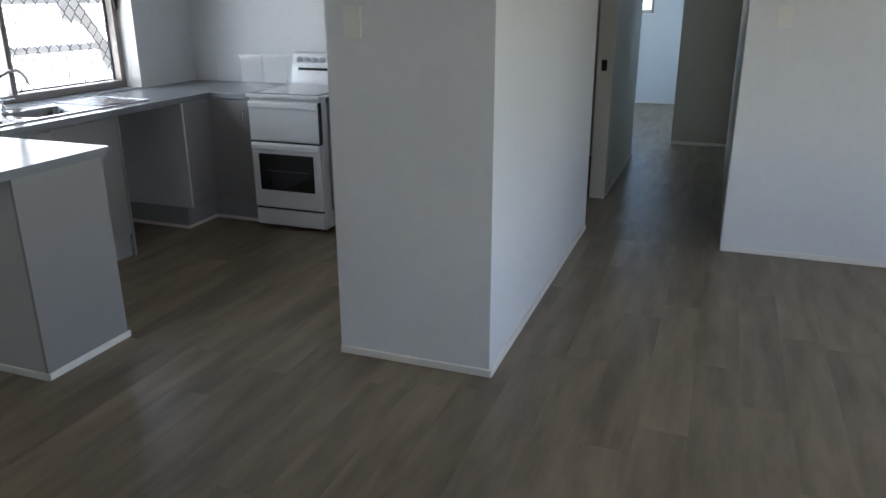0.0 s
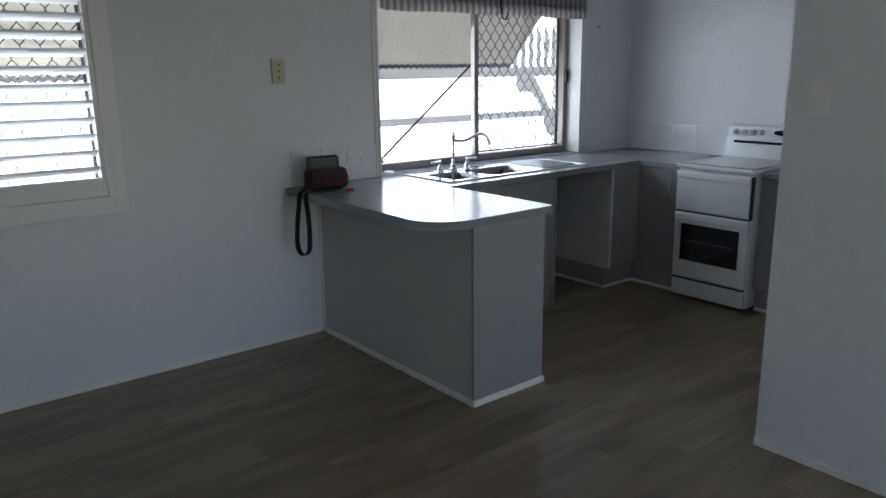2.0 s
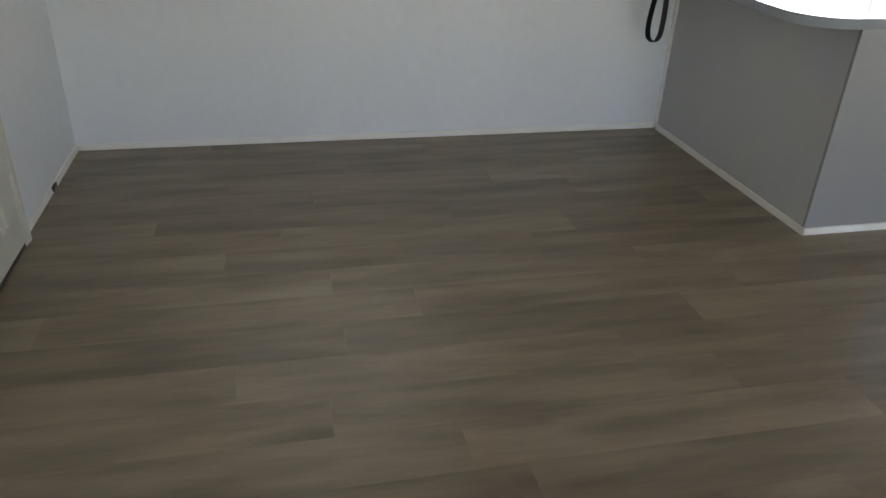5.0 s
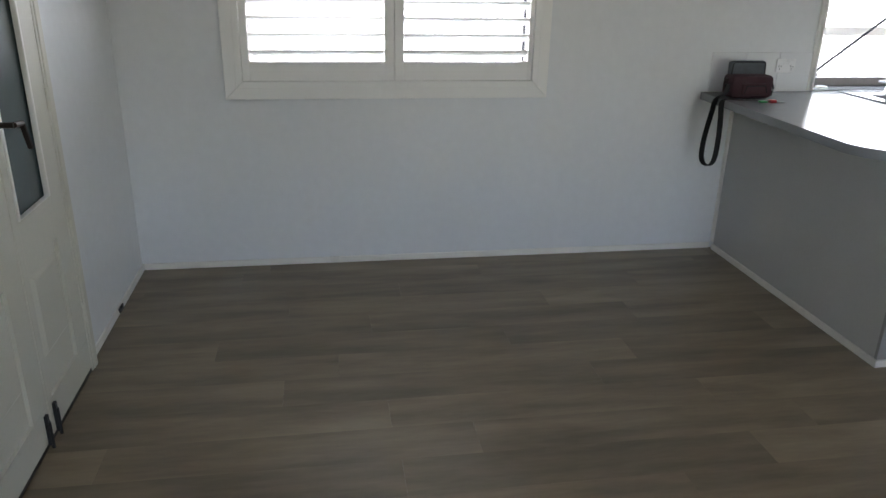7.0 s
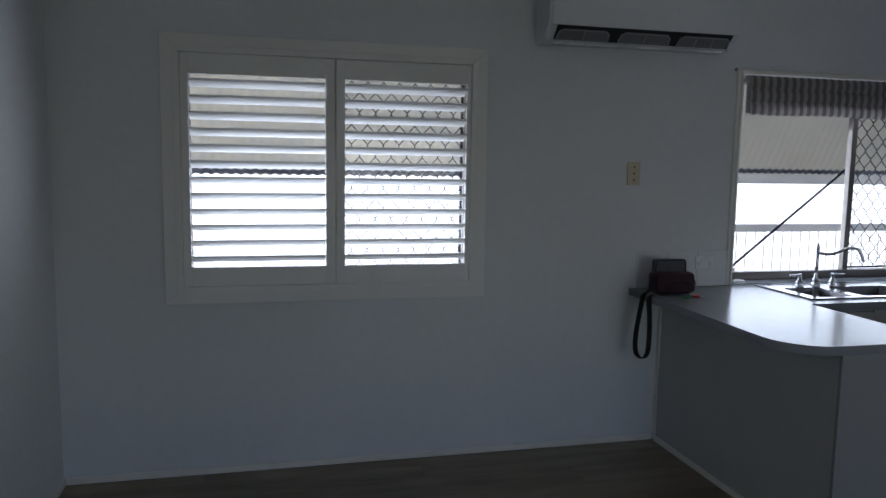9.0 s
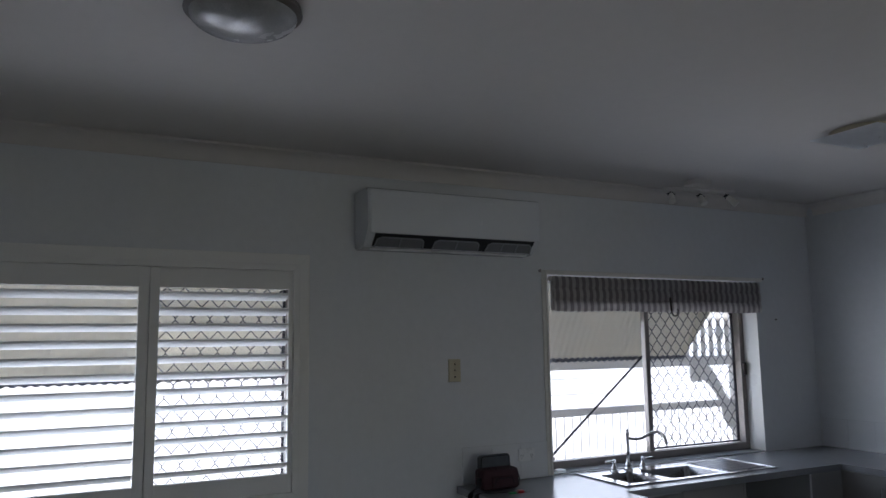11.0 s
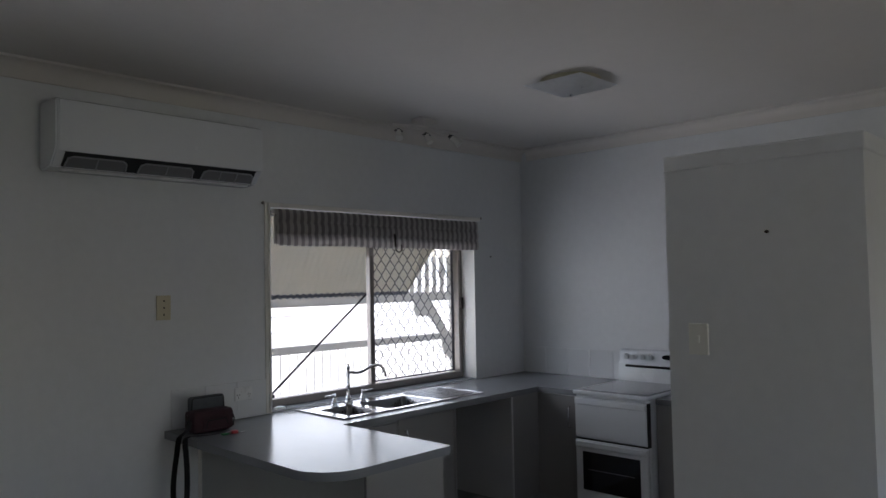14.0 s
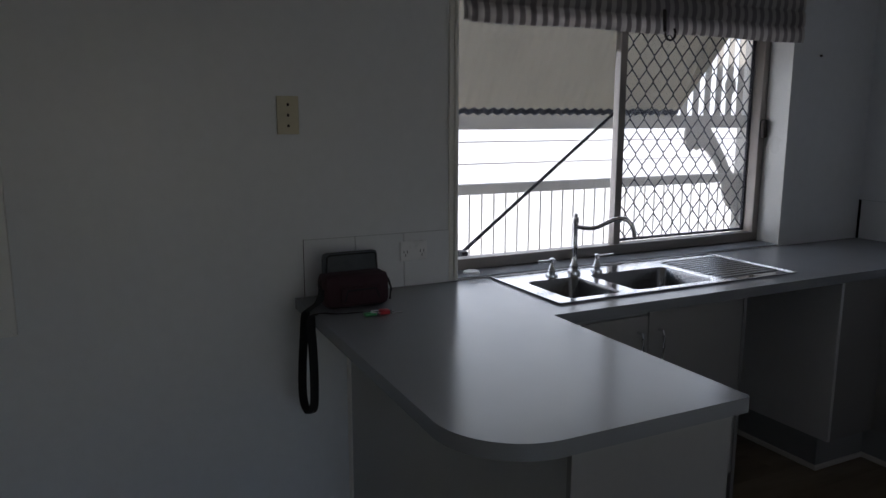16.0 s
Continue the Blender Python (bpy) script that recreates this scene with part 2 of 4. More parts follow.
def rod(a, b, radius, bm=None, sides=14, radius2=None):
    """A round bar from a to b."""
    bm = bm or bmesh.new()
    a, b = Vector(a), Vector(b)
    m = Matrix.Translation((a + b) / 2) @ (b - a).to_track_quat("Z", "Y").to_matrix().to_4x4()
    bmesh.ops.create_cone(bm, cap_ends=True, segments=sides, radius1=radius, radius2=radius if radius2 is None else radius2, depth=(b - a).length, matrix=m)
    return bm


def turned(profile, centre, bm=None, sides=24):
    """A body of revolution about the vertical through centre; profile: (radius, height) rows from top to bottom."""
    bm = bm or bmesh.new()
    rings = []
    for r, z in profile:
        rings.append([bm.verts.new((centre[0] + r * math.cos(2 * math.pi * i / sides), centre[1] + r * math.sin(2 * math.pi * i / sides), centre[2] + z)) for i in range(sides)])
    for p, q in zip(rings, rings[1:]):
        for i in range(sides):
            bm.faces.new((p[i], p[(i + 1) % sides], q[(i + 1) % sides], q[i]))
    bm.faces.new(rings[0]), bm.faces.new(rings[-1][::-1])
    bmesh.ops.recalc_face_normals(bm, faces=bm.faces)
    return bm


def tube(points, radius, bm=None, sides=10, flat=1.0, up=(0, 0, 1), wide=None):
    """A bent bar through points; flat squashes it across."""
    bm = bm or bmesh.new()
    pts = [Vector(p) for p in points]
    rings = []
    for i, p in enumerate(pts):
        d = (pts[min(i + 1, len(pts) - 1)] - pts[max(i - 1, 0)]).normalized()
        side = d.cross(Vector(up))
        side = side.normalized() if side.length > 1e-4 else Vector((1, 0, 0))
        side = Vector(wide) if wide else side
        top = side.cross(d).normalized()
        rings.append([bm.verts.new(p + side * radius * math.cos(2 * math.pi * k / sides) + top * radius * flat * math.sin(2 * math.pi * k / sides)) for k in range(sides)])
    for p, q in zip(rings, rings[1:]):
        for i in range(sides):
            bm.faces.new((p[i], p[(i + 1) % sides], q[(i + 1) % sides], q[i]))
    bm.faces.new(rings[0][::-1]), bm.faces.new(rings[-1])
    bmesh.ops.recalc_face_normals(bm, faces=bm.faces)
    return bm


def prism(outline, lo, hi, axis="z", bm=None):
    """An outline of (u, v) rows drawn out along an axis from lo to hi: z: (x, y); y: (x, z); x: (y, z)."""
    bm = bm or bmesh.new()
    put = {"z": lambda u, v, w: (u, v, w), "y": lambda u, v, w: (u, w, v), "x": lambda u, v, w: (w, u, v)}[axis]
    a = [bm.verts.new(put(u, v, lo)) for u, v in outline]
    b = [bm.verts.new(put(u, v, hi)) for u, v in outline]
    bm.faces.new(a), bm.faces.new(b[::-1])
    for i in range(len(a)):
        j = (i + 1) % len(a)
        bm.faces.new((a[i], b[i], b[j], a[j]))
    bmesh.ops.recalc_face_normals(bm, faces=bm.faces)
    return bm


def smooth(ob, degrees=35):
    for p in ob.data.polygons:
        p.use_smooth = True
    ob.data.set_sharp_from_angle(angle=radians(degrees))
    return ob


def part(name, bm, mat, parent=None, label="", rounded=False):
    """One mesh object out of bm, under parent."""
    me = bpy.data.meshes.new(name)
    bm.normal_update()
    bm.to_mesh(me)
    bm.free()
    me.materials.append(mat)
    ob = new(name, me)
    if parent:
        ob.parent = parent
        ob.matrix_parent_inverse = parent.matrix_basis.inverted()
    if rounded:
        smooth(ob)
    return tagged(ob, label)


def thing(name, place, label, category, group=""):
    ob = new(name)
    ob.location = place
    ob.empty_display_size = 0.1
    return tagged(ob, label, category, group)


def structure(name, bm, mat, label="", parent=None, rounded=False):
    return tagged(part(name, bm, mat, parent, label, rounded), kind="structure")


# ---- structure ----
X0, YB, YK, YL, XR, CEIL = -4.0, 4.71, 4.88, -1.146, 2.6, 2.71
T = 0.2


def wall_x(name, x0, x1, y0, y1, holes=(), z1=CEIL, mat=None, label=""):
    """A wall between x0 and x1 that runs along y, with holes (y0, y1, z0, z1)."""
    bm, y = bmesh.new(), y0
    for a, b, lo, hi in sorted(holes):
        box((x0, y, 0), (x1, a, z1), bm=bm)
        if lo > 0:
            box((x0, a, 0), (x1, b, lo), bm=bm)
        box((x0, a, hi), (x1, b, z1), bm=bm)
        y = b
    box((x0, y, 0), (x1, y1, z1), bm=bm)
    return structure(name, bm, mat or wall_paint, label)


def wall_y(name, y0, y1, x0, x1, holes=(), z1=CEIL, mat=None, label=""):
    """A wall between y0 and y1 that runs along x, with holes (x0, x1, z0, z1)."""
    bm, x = bmesh.new(), x0
    for a, b, lo, hi in sorted(holes):
        box((x, y0, 0), (a, y1, z1), bm=bm)
        if lo > 0:
            box((a, y0, 0), (b, y1, lo), bm=bm)
        box((a, y0, hi), (b, y1, z1), bm=bm)
        x = b
    box((x, y0, 0), (x1, y1, z1), bm=bm)
    return structure(name, bm, mat or wall_paint, label)


KW = (2.455, 4.28, 0.90, 2.10)
DW = (-0.57, 0.90, 0.94, 2.09)
wall_x("wall_west", X0 - T, X0, YL, YK + 0.1, [DW, KW], label="pale grey painted wall with two windows")
wall_y("wall_south", YL - 0.12, YL, X0 - T, XR, [(-2.985, -2.033, 0, 2.06)], label="pale grey painted wall with french doors")
wall_y("wall_kitchen", YK, YK + 0.1, X0, -0.028, [(-1.59, -0.03, 0, 2.3)], label="pale grey painted wall behind the kitchen")
wall_y("wall_north", YB, YB + 0.1, -0.028, XR, label="pale grey painted wall beside the hall opening")
wall_x("wall_east", XR, XR + 0.2, YL, YB, [(0.7, 2.9, 0.6, 1.9)], label="plain painted wall")
bm = box((-1.595, 2.655, 0), (-0.905, YK - 0.001, 2.05))
structure("partition_pantry", bm, wall_paint, "pale grey painted box partition beside the hall")
bm = box((-1.60, 2.65, 2.05), (-0.898, YK, 2.11), 0.006)
structure("trim_partition", bm, wall_paint, "painted capping on the partition")
wall_x("wall_hall_west", -1.018, -0.905, YK + 0.022, 7.44, [(4.9, 5.75, 0, 2.04)], label="cream painted hall wall with a doorway", mat=wall_paint)
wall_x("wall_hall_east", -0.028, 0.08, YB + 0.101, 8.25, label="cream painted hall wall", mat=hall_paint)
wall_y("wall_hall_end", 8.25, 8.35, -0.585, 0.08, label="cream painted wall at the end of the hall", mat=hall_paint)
wall_x("wall_bedroom_east", -0.585, -0.475, 8.35, 11.45, label="painted bedroom wall")
wall_y("wall_bedroom_north", 11.45, 11.6, -4.0, -0.475, [(-2.1, -1.17, 1.27, 2.3)], label="pale blue-lit unseen painted bedroom wall with an added opening")
# Out of view; its opening is added to let daylight in.
wall_x("wall_bedroom_west", -4.1, -4.0, 7.34, 11.6, [(8.6, 10.2, 0.8, 2.1)], label="unseen painted bedroom wall with an added opening")
wall_y("wall_bedroom_south", 7.34, 7.44, -4.1, -1.018, label="painted bedroom wall")
wall_x("wall_bathroom_west", -3.1, -3.0, YK + 0.1, 7.34, label="plain painted wall")
structure("ceiling", box((X0 - T, YL - 0.12, CEIL), (XR + 0.2, YK + 0.1, CEIL + 0.1)), ceiling_paint, "off-white painted ceiling")
structure("ceiling_hall", box((-4.1, YK + 0.1, 2.5), (0.08, 11.6, 2.6)), ceiling_paint, "off-white painted hall ceiling")
structure("subfloor", box((X0 - T, YL - 0.12, -0.12), (XR + 0.2, 11.6, -0.006)), subfloor_mat, "dark joint under the planks")


def cornice(name, a, b, inward):
    """A coved cornice along a wall from a to b; inward: the way into the room."""
    prof = [(0, -0.09), (0.012, -0.09), (0.016, -0.078)]
    prof += [(0.016 + 0.05 * (1 - math.cos(radians(q))), -0.078 + 0.062 * math.sin(radians(q))) for q in (15, 30, 45, 60, 75, 90)]
    prof += [(0.08, -0.012), (0.08, 0), (0, 0)]
    bm = bmesh.new()
    ends = []
    a, b, inward = Vector(a), Vector(b), Vector(inward)
    for p in (a, b):
        ends.append([bm.verts.new(p + inward * u + Vector((0, 0, CEIL + v - 0.001))) for u, v in prof])
    n = len(prof)
    for i in range(n):
        j = (i + 1) % n
        bm.faces.new((ends[0][i], ends[1][i], ends[1][j], ends[0][j]))
    bm.faces.new(ends[0]), bm.faces.new(ends[1][::-1])
    bmesh.ops.recalc_face_normals(bm, faces=bm.faces)
    return structure(name, bm, ceiling_paint, "coved plaster cornice", rounded=True)


cornice("trim_cornice_west", (X0, YL, 0), (X0, YK, 0), (1, 0, 0))
cornice("trim_cornice_north", (X0 + 0.08, YK, 0), (-0.028, YK, 0), (0, -1, 0))
cornice("trim_cornice_hall", (-0.028, YB, 0), (XR, YB, 0), (0, -1, 0))
cornice("trim_cornice_south", (X0 + 0.08, YL, 0), (XR, YL, 0), (0, 1, 0))


def skirting(x0, y0, x1, y1, h=0.034):
    """A low painted skirting; the box is its plan."""
    bm = box((x0, y0, 0), (x1, y1, h), 0.004)
    return structure("baseboard", bm, trim_paint, "low white painted skirting")


skirting(X0, YL + 0.012, X0 + 0.013, 1.985)
skirting(X0, YL, -3.025, YL + 0.012)
skirting(-1.993, YL, XR, YL + 0.012)
skirting(-1.595, 2.643, -0.892, 2.655)
skirting(-0.905, 2.655, -0.892, 4.86)
skirting(-0.028, YB - 0.012, XR, YB)
skirting(-0.905, 5.82, -0.892, 7.44)
skirting(-0.585, 8.238, -0.028, 8.25)
skirting(-4.0, 11.438, -0.585, 11.45)
# Unseen slab whose overhang shades the openings from direct sun.
structure("roof", box((X0 - 0.75, YL - 0.7, 2.92), (XR + 0.9, 12.2, 3.0)), ceiling_paint, "unseen eaves and roof slab, added to keep the sun out")

# ---- kitchen window ----
def kitchen_window():
    y0, y1, z0, z1 = KW
    xf = -4.16
    w = structure("window_kitchen", box((X0 - T, y0, z0), (X0 - 0.0005, y1, z0 + 0.003)), worktop_mat, "aluminium sliding window over the kitchen sink, half screened")
    fr = []
    for name, lo, hi in (("window_frame", (xf - 0.03, y0 + 0.002, z0 + 0.004), (xf + 0.03, y1 - 0.002, z0 + 0.05)),
                         ("window_frame", (xf - 0.03, y0 + 0.002, z1 - 0.03), (xf + 0.03, y1 - 0.002, z1)),
                         ("window_frame", (xf - 0.03, y0 + 0.002, z0 + 0.05), (xf + 0.03, y0 + 0.03, z1 - 0.03)),
                         ("window_frame", (xf - 0.03, y1 - 0.045, z0 + 0.05), (xf + 0.03, y1 - 0.002, z1 - 0.03))):
        fr.append(part(name, box(lo, hi, 0.003), aluminium, w))
    mid = 3.365
    part("mullion", box((xf - 0.02, mid - 0.019, z0 + 0.05), (xf + 0.02, mid + 0.019, z1 - 0.03), 0.003), aluminium, w)
    for a, b, dx in ((y0 + 0.03, mid - 0.019, 0.0), (mid + 0.019, y1 - 0.045, -0.004)):
        p = part("pane", box((xf + dx - 0.003, a, z0 + 0.05), (xf + dx + 0.003, b, z1 - 0.03)), glass, w, "clear glass pane")
        p.visible_shadow = False
    part("latch", box((xf + 0.03, y1 - 0.04, 1.43), (xf + 0.055, y1 - 0.015, 1.52), 0.006), bronze, w, "dark window latch")
    part("jamb_trim", box((X0, y0 - 0.04, 0.9), (X0 + 0.012, y0 - 0.004, 2.13), 0.003), trim_paint, w, "narrow painted jamb trim")
    part("jamb_bead", box((X0 + 0.012, y0 - 0.022, 0.9), (X0 + 0.022, y0 - 0.006, 2.13), 0.004), trim_paint, w)
    part("head_trim", box((X0, y0 - 0.004, z1 + 0.002), (X0 + 0.016, y1 + 0.06, z1 + 0.03), 0.003), trim_paint, w)
    for lo, hi in (((X0 - T + 0.02, y1 - 0.004, z0 + 0.004), (X0 + 0.002, y1 - 0.001, z1)),
                   ((X0 - T + 0.02, y0 + 0.001, z0 + 0.004), (X0 + 0.002, y0 + 0.004, z1))):
        part("reveal_lining", box(lo, hi), trim_paint, w)
    return w


def mesh_screen(name, x, y0, y1, z0, z1, cw, ch, label, group=""):
    """An expanded diamond security mesh: wavy wires that meet at knots."""
    screen = thing(name, (x, (y0 + y1) / 2, z0), label, "security screen", group)
    bm = bmesh.new()
    n = int((z1 - z0) / (ch / 2)) + 1
    cols = int((y1 - y0) / cw) + 1
    for i in range(2 * cols + 1):
        for s in ((-1) ** i,):
            pts = []
            for k in range(n + 1):
                z = z0 + k * ch / 2
                y = y0 + i * cw / 2 + s * (cw / 4 - 0.0015) * (1 if k % 2 else -1)
                if z > z1:
                    break
                yy = min(max(y, y0), y1)
                q = min(z + ch * 0.08, z1)
                pts += [(x, yy, z - (ch * 0.04 if k else 0)), (x, yy, q)]
            tube(pts, 0.0032, bm, sides=5)
    tagged(part("mesh", bm, mesh_metal, screen), kind="stuff")
    for lo, hi in (((x - 0.008, y0 - 0.012, z0 - 0.012), (x + 0.008, y0, z1 + 0.012)), ((x - 0.008, y1, z0 - 0.012), (x + 0.008, y1 + 0.012, z1 + 0.012)),
                   ((x - 0.008, y0, z0 - 0.012), (x + 0.008, y1, z0)), ((x - 0.008, y0, z1), (x + 0.008, y1, z1 + 0.012))):
        part("screen_frame", box(lo, hi, 0.002), mesh_metal, screen)
    return screen


def roman_blind():
    y0, y1 = 2.455, 4.25
    b = thing("roman_blind", (-3.97, (y0 + y1) / 2, 1.84), "folded striped linen roman blind above the sink window", "blind")
    part("headrail", box((-3.985, y0, 2.06), (-3.945, y1, 2.092), 0.004), stripes, b)
    rows, cols, lo, hi = 18, 110, 1.875, 2.09
    bm, grid = bmesh.new(), []
    for i in range(cols + 1):
        y = y0 + (y1 - y0) * i / cols
        line = []
        for j in range(rows + 1):
            f = j / rows
            crease = 0.009 * abs(math.sin(3 * math.pi * f)) ** 0.6
            sag = 0.003 * math.sin(y * 9) * (1 - f)
            x = -3.942 + 0.012 * (1 - f) + crease + 0.0018 * math.sin(y * 75 + 5 * f)
            line.append(bm.verts.new((x, y, lo + sag + (hi - lo) * f)))
        grid.append(line)
    for i in range(cols):
        for j in range(rows):
            bm.faces.new((grid[i][j], grid[i + 1][j], grid[i + 1][j + 1], grid[i][j + 1]))
    bmesh.ops.solidify(bm, geom=bm.faces[:], thickness=0.003)
    part("fold", bm, stripes, b, rounded=True)
    part("back_fold", box((-3.978, y0 + 0.01, 1.885), (-3.962, y1 - 0.01, 2.055), 0.005), stripes, b)
    part("lift_ring", tube([(-3.90, 3.40 + 0.028 * math.sin(radians(a)), 1.875 - 0.028 * math.cos(radians(a))) for a in range(-100, 150, 18)], 0.005, sides=8), bronze, b, "dark metal pull hook", True)
    part("cord", rod((-3.902, 3.372, 1.88), (-3.91, 3.372, 1.97), 0.007, sides=8), bronze, b)
    return b


def corner_rect(y0, y1, z0, z1, x0, x1, w, parent, mat, name):
    """Four mitred bars round a rectangle in the plane of a west wall."""
    outer = [(y0, z0), (y1, z0), (y1, z1), (y0, z1)]
    inner = [(y0 + w, z0 + w), (y1 - w, z0 + w), (y1 - w, z1 - w), (y0 + w, z1 - w)]
    for i in range(4):
        j = (i + 1) % 4
        bm = prism([outer[i], outer[j], inner[j], inner[i]], x0, x1, "x")
        bmesh.ops.bevel(bm, geom=bm.edges[:], offset=0.002, segments=1, affect="EDGES")
        part(name, bm, mat, parent)


def shutters():
    y0, y1, z0, z1 = -0.656, 0.943, 0.875, 2.163
    s = thing("plantation_shutters", (-3.98, 0.2, 0.9), "white plantation shutters with open louvres in a moulded frame", "shutters")
    corner_rect(y0, y1, z0, z1, -3.999, -3.972, 0.055, s, shutter_paint, "outer_frame")
    corner_rect(y0 + 0.055, y1 - 0.055, z0 + 0.055, z1 - 0.055, -3.999, -3.960, 0.032, s, shutter_paint, "inner_frame")
    a, b, lo, hi = y0 + 0.089, y1 - 0.089, z0 + 0.089, z1 - 0.089
    mid = 0.16
    # Strip added behind the meeting stiles to block light between the panels.
    part("leak_strip", box((-3.9995, mid - 0.012, lo), (-3.9965, mid + 0.012, hi)), shutter_paint, s)
    for p, (u, v, gl, gr) in enumerate(((a, mid - 0.0015, -0.532, 0.112), (mid + 0.0015, b, 0.206, 0.832))):
        panel = part("shutter_panel", box((-3.996, gr, lo), (-3.968, v, hi), 0.002), shutter_paint, s)
        part("stile", box((-3.996, u, lo), (-3.968, gl, hi), 0.002), shutter_paint, panel)
        part("rail", box((-3.996, gl, lo), (-3.968, gr, 1.054), 0.002), shutter_paint, panel)
        part("rail", box((-3.996, gl, 1.978), (-3.968, gr, hi), 0.002), shutter_paint, panel)
        bm = bmesh.new()
        n = 14
        for i in range(12):
            f = 2 * math.pi * i / 12
            bm.verts.new((0.039 * math.cos(f), 0, 0.0055 * math.sin(f)))
        bm.verts.ensure_lookup_table()
        ring = bm.verts[:]
        other = [bm.verts.new((v_.co.x, gr - gl - 0.004, v_.co.z)) for v_ in ring]
        for i in range(12):
            bm.faces.new((ring[i], ring[(i + 1) % 12], other[(i + 1) % 12], other[i]))
        bm.faces.new(ring[::-1]), bm.faces.new(other)
        bmesh.ops.recalc_face_normals(bm, faces=bm.faces)
        first = None
        count = 12
        for k in range(count):
            zz = 1.054 + (1.978 - 1.054) * (k + 0.5) / count
            place = pose(-3.998, gl + 0.002, zz, 0, -28, 0)
            if first is None:
                first = part("louvre", bm, shutter_paint, panel, rounded=True)
                first.matrix_basis = place
            else:
                o = new("louvre", first.data)
                o.parent = panel
                o.matrix_basis = place
    return s


def dining_window():
    y0, y1, z0, z1 = DW
    xf = -4.16
    w = structure("window_dining", box((X0 - T, y0, z0), (X0 - 0.03, y1, z0 + 0.02), 0.002), trim_paint, "aluminium sliding window behind the shutters")
    for lo, hi in (((xf - 0.02, y0, z0 + 0.02), (xf + 0.02, y0 + 0.03, z1)), ((xf - 0.02, y1 - 0.03, z0 + 0.02), (xf + 0.02, y1, z1)),
                   ((xf - 0.02, y0 + 0.03, z0 + 0.02), (xf + 0.02, y1 - 0.03, z0 + 0.05)), ((xf - 0.02, y0 + 0.03, z1 - 0.03), (xf + 0.02, y1 - 0.03, z1)),
                   ((xf - 0.018, 0.145, z0 + 0.05), (xf + 0.018, 0.185, z1 - 0.03))):
        part("window_frame", box(lo, hi, 0.003), aluminium, w)
    for a, b in ((y0 + 0.03, 0.145), (0.185, y1 - 0.03)):
        p = part("pane", box((xf - 0.003, a, z0 + 0.05), (xf + 0.003, b, z1 - 0.03)), glass, w, "clear glass pane")
        p.visible_shadow = False
    return w


kitchen_window()
mesh_screen("security_screen", -4.195, 3.395, 4.225, 0.965, 2.05, 0.085, 0.112, "diamond mesh security screen over half the kitchen window")
mesh_screen("security_screen", -4.195, 0.20, 0.86, 0.99, 2.05, 0.085, 0.112, "diamond mesh security screen behind the shutters")
roman_blind()
shutters()
dining_window()

# ---- kitchen ----
CT, CB = 0.895, 0.857
SM, HO, HZ = 2.915, 0.048, 0.665


def counter():
    c = thing("kitchen_worktop", (-3.7, 3.3, CB), "pale grey laminate worktop with a rounded peninsula corner", "worktop")
    r = 0.2
    out = [(X0 + 0.001, 1.805)]
    out += [(-2.605 - r + r * math.sin(radians(a)), 1.775 + r - r * math.cos(radians(a))) for a in range(0, 91, 3)]
    out += [(-2.605, 2.492), (-2.613, 2.50), (-3.40, 2.50)]
    sx0, sx1, sy0, sy1 = -3.955, -3.515, 2.61, 3.76
    bm = bmesh.new()
    pen = prism(out + [(X0 + 0.001, 2.50)], CB, CT, "z", bm)
    run = [((X0 + 0.001, 2.50), (-3.40, sy0)), ((X0 + 0.001, sy0), (sx0, sy1)), ((sx1, sy0), (-3.40, sy1)), ((X0 + 0.001, sy1), (-3.40, YK - 0.001)), ((-3.40, 4.245), (-3.056, YK - 0.001))]
    for a, b in run:
        box((a[0], a[1], CB), (b[0], b[1], CT), bm=bm)
    bmesh.ops.remove_doubles(bm, verts=bm.verts[:], dist=0.0005)
    part("worktop", bm, worktop_mat, c)
    right = part("worktop", box((-2.505, 4.245, CB), (-1.597, YK - 0.001, CT), 0.004), worktop_mat, c)
    return c


def handle_bar(a, b, out, parent, mat=chrome):
    """A bow handle between a and b that stands out by the vector out."""
    a, b, out = Vector(a), Vector(b), Vector(out)
    return part("handle", tube([a, a + out * 0.8, a.lerp(b, 0.12) + out, a.lerp(b, 0.5) + out * 1.1, a.lerp(b, 0.88) + out, b + out * 0.8, b], 0.005, sides=8), mat, parent, "chrome bow handle", True)


